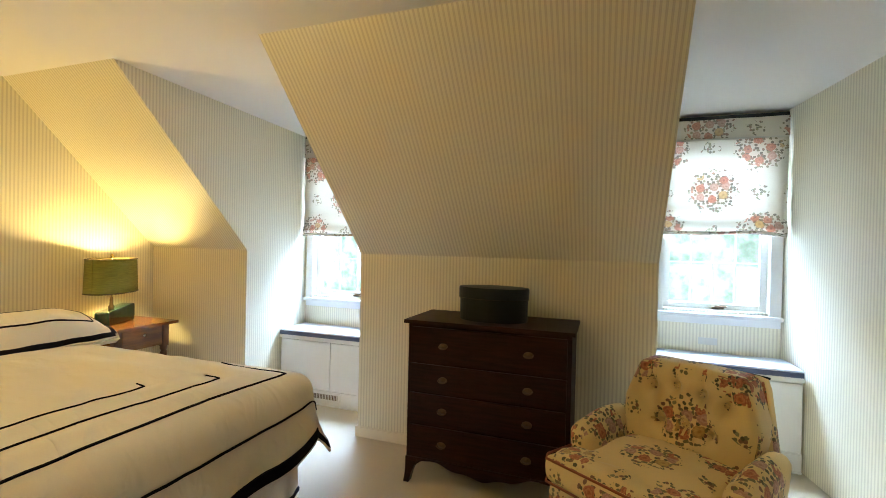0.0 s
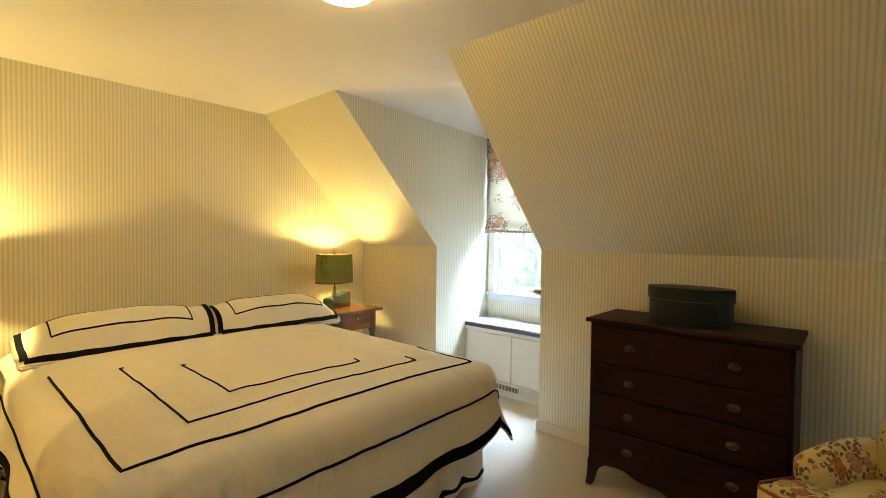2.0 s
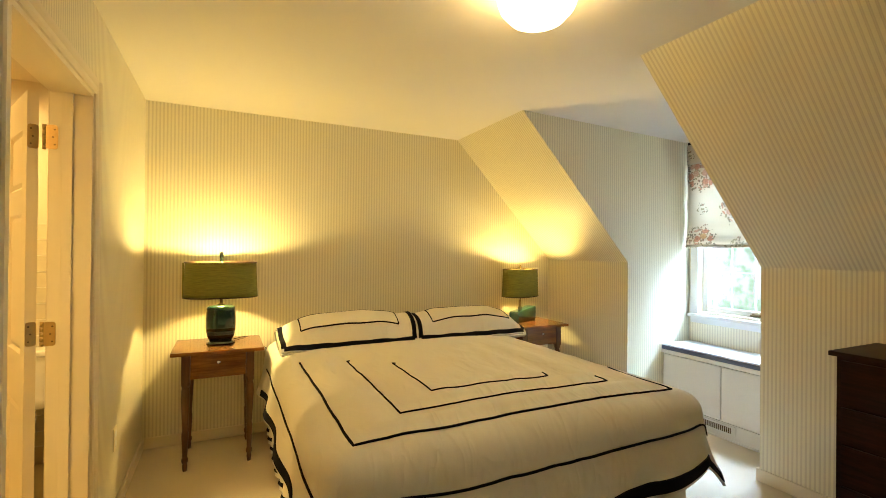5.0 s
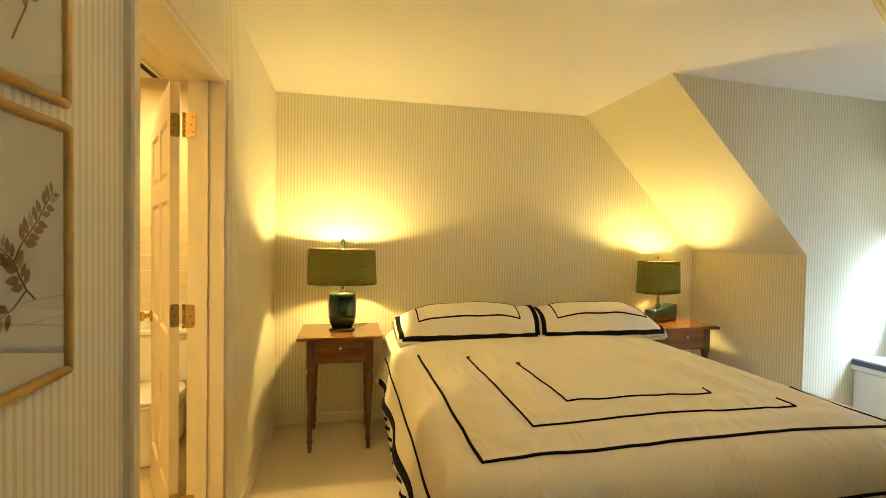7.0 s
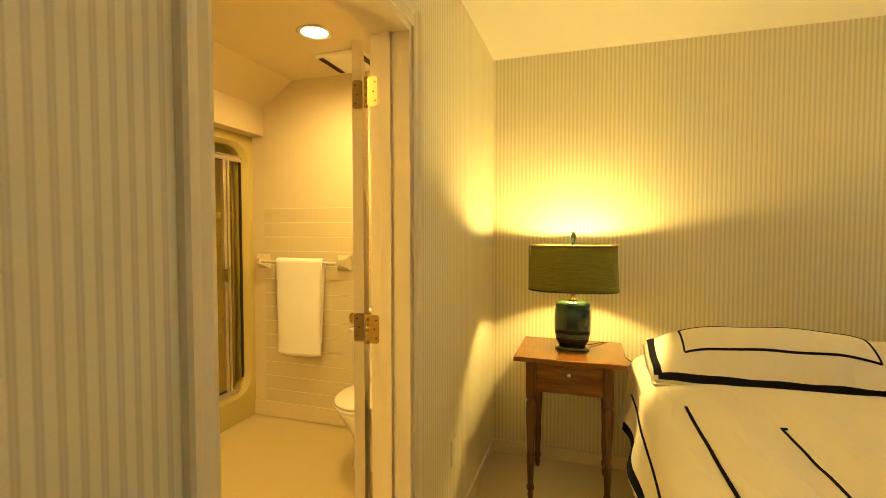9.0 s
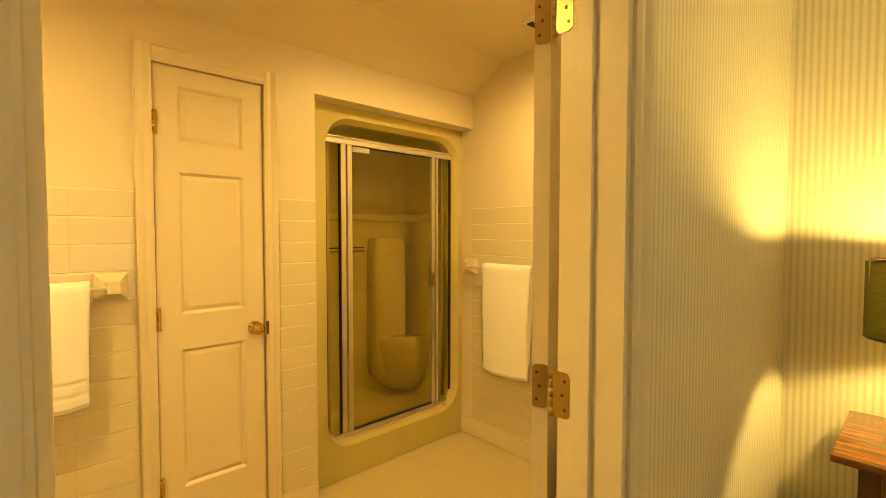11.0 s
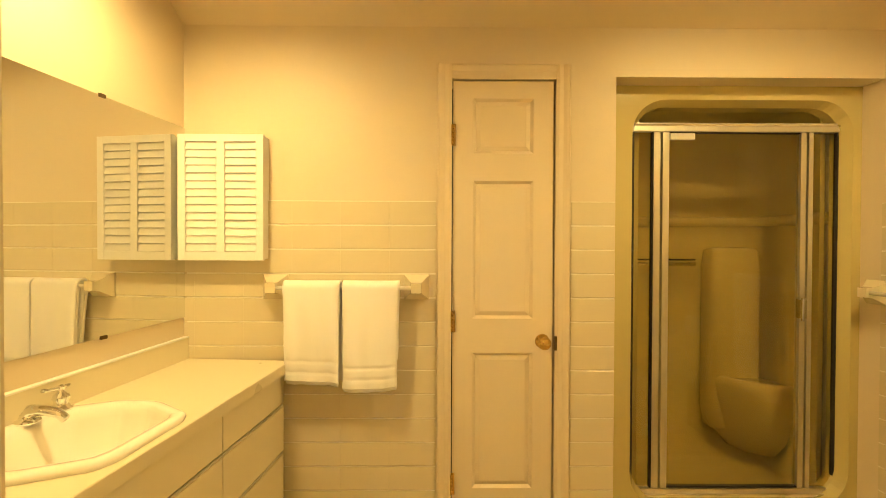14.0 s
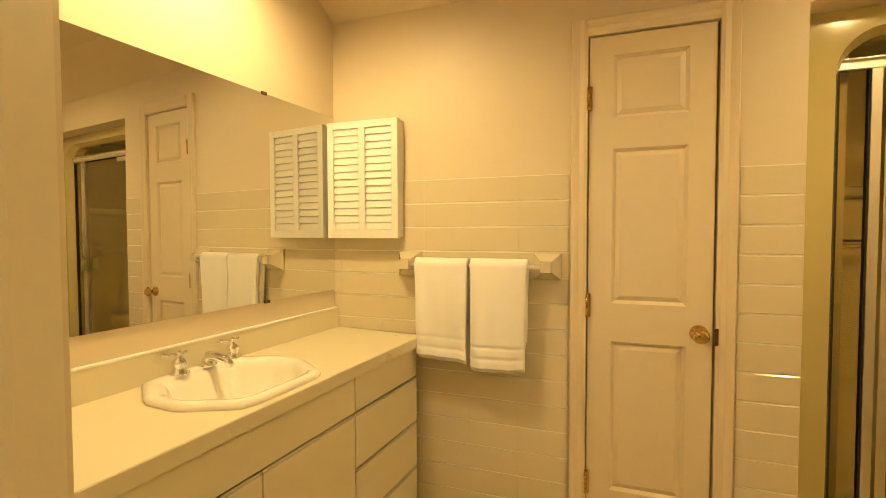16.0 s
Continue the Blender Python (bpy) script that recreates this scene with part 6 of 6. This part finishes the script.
for lo, hi in zip(lv, lv[1:]):
    N = len(lo)
    for i in range(N):
        mid_y = (lo[i].co.y + lo[(i + 1) % N].co.y) / 2
        if mid_y > YF - 0.10:
            continue
        b.faces.new((lo[i], lo[(i + 1) % N], hi[(i + 1) % N], hi[i]))
b.faces.new(lv[0])
b.faces.new(lv[-1])
part("enclosure", b, FIBRE, sh, smooth=True)
# moulded ledge, column and corner seat
ring_ = [(S0 - 0.018, YF - 0.12), (S0 - 0.018, SB_ + 0.16), (S0 + 0.02, SB_ + 0.06), (S0 + 0.12, SB_ + 0.004), (S1 - 0.12, SB_ + 0.004), (S1 - 0.02, SB_ + 0.06), (S1 + 0.018, SB_ + 0.16), (S1 + 0.018, YF - 0.12)]
part("ledge", tube([(x, y, 1.475) for x, y in ring_], 0.030, 14), FIBRE, sh, smooth=True)
part("column", soft_block(-3.53, -3.24, SB_ - 0.02, SB_ + 0.13, 0.30, 1.33, 0.05, 0.0, 8), FIBRE, sh, smooth=True)
b = lathe([(0.05, 0.06), (0.20, 0.12), (0.28, 0.22), (0.325, 0.34), (0.35, 0.45), (0.358, 0.51), (0.35, 0.54), (0.33, 0.55), (0.28, 0.54), (0.0, 0.52)], at=(-3.60, SB_ + 0.0, 0.065), n=48)
for co_, no_ in (((-3.552, 0, 0), (-1, 0, 0)), ((0, SB_ - 0.006, 0), (0, -1, 0))):
    bmesh.ops.bisect_plane(b, geom=b.verts[:] + b.edges[:] + b.faces[:], plane_co=co_, plane_no=no_, clear_outer=True)
part("seat", b, FIBRE, sh, smooth=True)
part("grab_bar", tube([(-2.62, SB_ + 0.04, 1.235), (-2.66, SB_ + 0.10, 1.235), (-3.16, SB_ + 0.10, 1.235), (-3.20, SB_ + 0.02, 1.235)], 0.010, 8), CHROME, sh, "chrome grab rail", smooth=True)
part("grab_bar", tube([(-2.66, SB_ + 0.10, 1.260), (-3.16, SB_ + 0.10, 1.260)], 0.005, 8), DARK, sh)
dx = thing("shower_door", "framed bronze-tinted glass shower door, closed", "shower door")
YD = -2.46
Z0D, Z1D = OZ0 + 0.045, 1.885
part("header", box(O0 + 0.022, O1 - 0.022, YD - 0.016, YD + 0.020, Z1D - 0.030, Z1D + 0.010, 0.004), ALUMINIUM, dx)
part("header", box(O0 + 0.022, O1 - 0.022, YD + 0.020, YD + 0.026, Z1D - 0.006, Z1D + 0.004, 0.002), CHROME, dx, "bright header edge")
part("sill_track", box(O0 + 0.05, O1 - 0.05, YD - 0.016, YD + 0.020, Z0D - 0.020, Z0D + 0.014, 0.004), ALUMINIUM, dx)
part("sill_track", box(O0 + 0.08, O1 - 0.08, YD + 0.020, YD + 0.030, Z0D - 0.024, Z0D - 0.006, 0.003), CHROME, dx)
for x, w_ in ((-2.705, 0.030), (-2.745, 0.030), (-3.372, 0.026), (-3.405, 0.022)):
    part("post", box(x - w_ / 2, x + w_ / 2, YD - 0.014, YD + 0.016, Z0D + 0.014, Z1D - 0.030, 0.003), ALUMINIUM, dx)
for x in (O1 - 0.026, -2.687, O0 + 0.026):
    part("gasket", box(x - 0.004, x + 0.004, YD - 0.008, YD + 0.012, Z0D + 0.0, Z1D - 0.030), DARK, dx, "black rubber gasket")
part("gasket", box(-3.36, -2.76, YD - 0.004, YD + 0.014, Z0D + 0.0145, Z0D + 0.022), DARK, dx, "black rubber gasket")
part("gasket", box(-3.36, -2.76, YD - 0.004, YD + 0.012, Z1D - 0.036, Z1D - 0.0305), DARK, dx, "black rubber gasket")
for x0, x1 in ((-3.36, -2.76), (O1 - 0.030, -2.69), (-3.416, O0 + 0.03)):
    part("pane", box(min(x0, x1), max(x0, x1), YD - 0.003, YD + 0.002, Z0D + 0.015, Z1D - 0.032), BRONZE_GLASS, dx).visible_shadow = False
part("pivot_plate", box(-2.875, -2.762, YD + 0.0025, YD + 0.018, Z1D - 0.066, Z1D - 0.037, 0.003), ALUMINIUM, dx, "bright pivot plate")
hd = part("handle", box(-3.368, -3.340, YD + 0.017, YD + 0.050, 1.015, 1.10, 0.005), CHROME, dx, "chrome pull handle")
part("latch", box(-3.352, -3.340, YD + 0.050, YD + 0.058, 1.005, 1.11, 0.003), CHROME, hd)

# ---- toilet ----
wc = thing("toilet", "ivory two-piece toilet with closed lid", "toilet", at=pose(-3.585, -1.25, -0.004))
part("tank", soft_block(0.004, 0.20, -0.235, 0.235, 0.40, 0.72, 0.03, 0.008, 8), PORCELAIN, wc, smooth=True)
part("tank_lid", soft_block(0.0, 0.215, -0.25, 0.25, 0.72, 0.755, 0.014, 0.003, 8), PORCELAIN, wc, smooth=True)
b = lathe([(0.105, 0.0), (0.115, 0.012), (0.108, 0.03), (0.095, 0.12), (0.105, 0.20), (0.15, 0.30), (0.178, 0.36), (0.182, 0.385)], at=(0, 0, 0), n=32)
for v in b.verts:
    v.co.x = v.co.x * 1.28 + 0.40 + (0.385 - v.co.z) * -0.10
part("bowl", b, PORCELAIN, wc, smooth=True)
part("pedestal", soft_block(0.10, 0.36, -0.10, 0.10, 0.0, 0.40, 0.03, 0.0, 6), PORCELAIN, wc, smooth=True)
for nm, z0, z1, g_ in (("seat", 0.386, 0.404, 1.0), ("lid", 0.406, 0.426, 0.985)):
    b = lathe([(0.178 * g_, z0), (0.188 * g_, z0 + 0.004), (0.188 * g_, z1 - 0.004), (0.176 * g_, z1), (0.0, z1 + 0.003)], n=36)
    for v in b.verts:
        v.co.x = v.co.x * 1.27 + 0.41
    part(nm, b, PORCELAIN, wc, smooth=True)
tr = thing("toilet_roll", "white toilet paper roll on the tank lid", "toilet paper", at=pose(-3.47, -1.42, 0.751))
part("roll", lathe([(0.020, 0.0), (0.054, 0.0), (0.056, 0.003), (0.056, 0.099), (0.054, 0.102), (0.020, 0.102)], n=26), TOWEL, tr, smooth=False)
part("core", lathe([(0.021, 0.0), (0.021, 0.103), (0.019, 0.103), (0.019, 0.0)], n=18), MAT_PAPER, tr)

# ---- bathroom ceiling fittings ----
for nm, x, y, lab in (("downlight", -2.96, -1.45, "lit recessed ceiling downlight with a white ring"), ("downlight", -0.95, -1.52, "lit recessed ceiling downlight over the vanity")):
    dl = thing(nm, lab, "downlight", at=pose(x, y, BCEIL), group="bathroom downlights")
    part("ring", lathe([(0.075, -0.001), (0.090, -0.002), (0.092, -0.006), (0.078, -0.010), (0.070, -0.006), (0.070, -0.001)], n=32), WHITE, dl, smooth=True)
    part("lens", lathe([(0.0705, -0.001), (0.0705, -0.003), (0.0, -0.005)], n=32), BULB_GLASS, dl, "glowing lamp face", smooth=True)
fan = thing("exhaust_fan", "white ceiling exhaust fan grille with dark slots", "exhaust fan", at=pose(-3.375, -1.47, BCEIL))
part("plate", box(-0.15, 0.15, -0.155, 0.155, -0.022, -0.001, 0.006), WHITE, fan)
for s in (-1, 1):
    g_ = part("slot", box(-0.13, 0.13, s * 0.125 - 0.018, s * 0.125 + 0.018, -0.0235, -0.0215), DARK, fan, "dark louvred slot")
    for k in range(12):
        x = -0.118 + k * 0.0215
        part("louvre", box(x - 0.0025, x + 0.0025, s * 0.125 - 0.018, s * 0.125 + 0.018, -0.027, -0.0225), OLD_BRASS, g_)
baseboard("baseboard_10", base_run(BXW + 0.0038, BXW + 0.012, YF, BY0 - 0.006, 0.108), BATH_TRIM)
baseboard("baseboard_11", base_run(CL1 + 0.067, BXE - 0.35, BYS + 0.0036, BYS + 0.012, 0.108), BATH_TRIM)
baseboard("baseboard_12", base_run(SH0, CL0 - 0.067, BYS + 0.0036, BYS + 0.012, 0.108), BATH_TRIM)

# ---- tiles, last ----
tiled(wall_bs, "tile", -BXE + 0.0, -(CL1 + 0.066), TOP, south_place, I, shift=0.045)
tiled(wall_bs, "tile", -(CL0 - 0.066), -SH0, TOP, south_place, I)
tiled(wall_bw, "tile", BYS + 0.002, BY0 - 0.006, TOP, west_place, I)
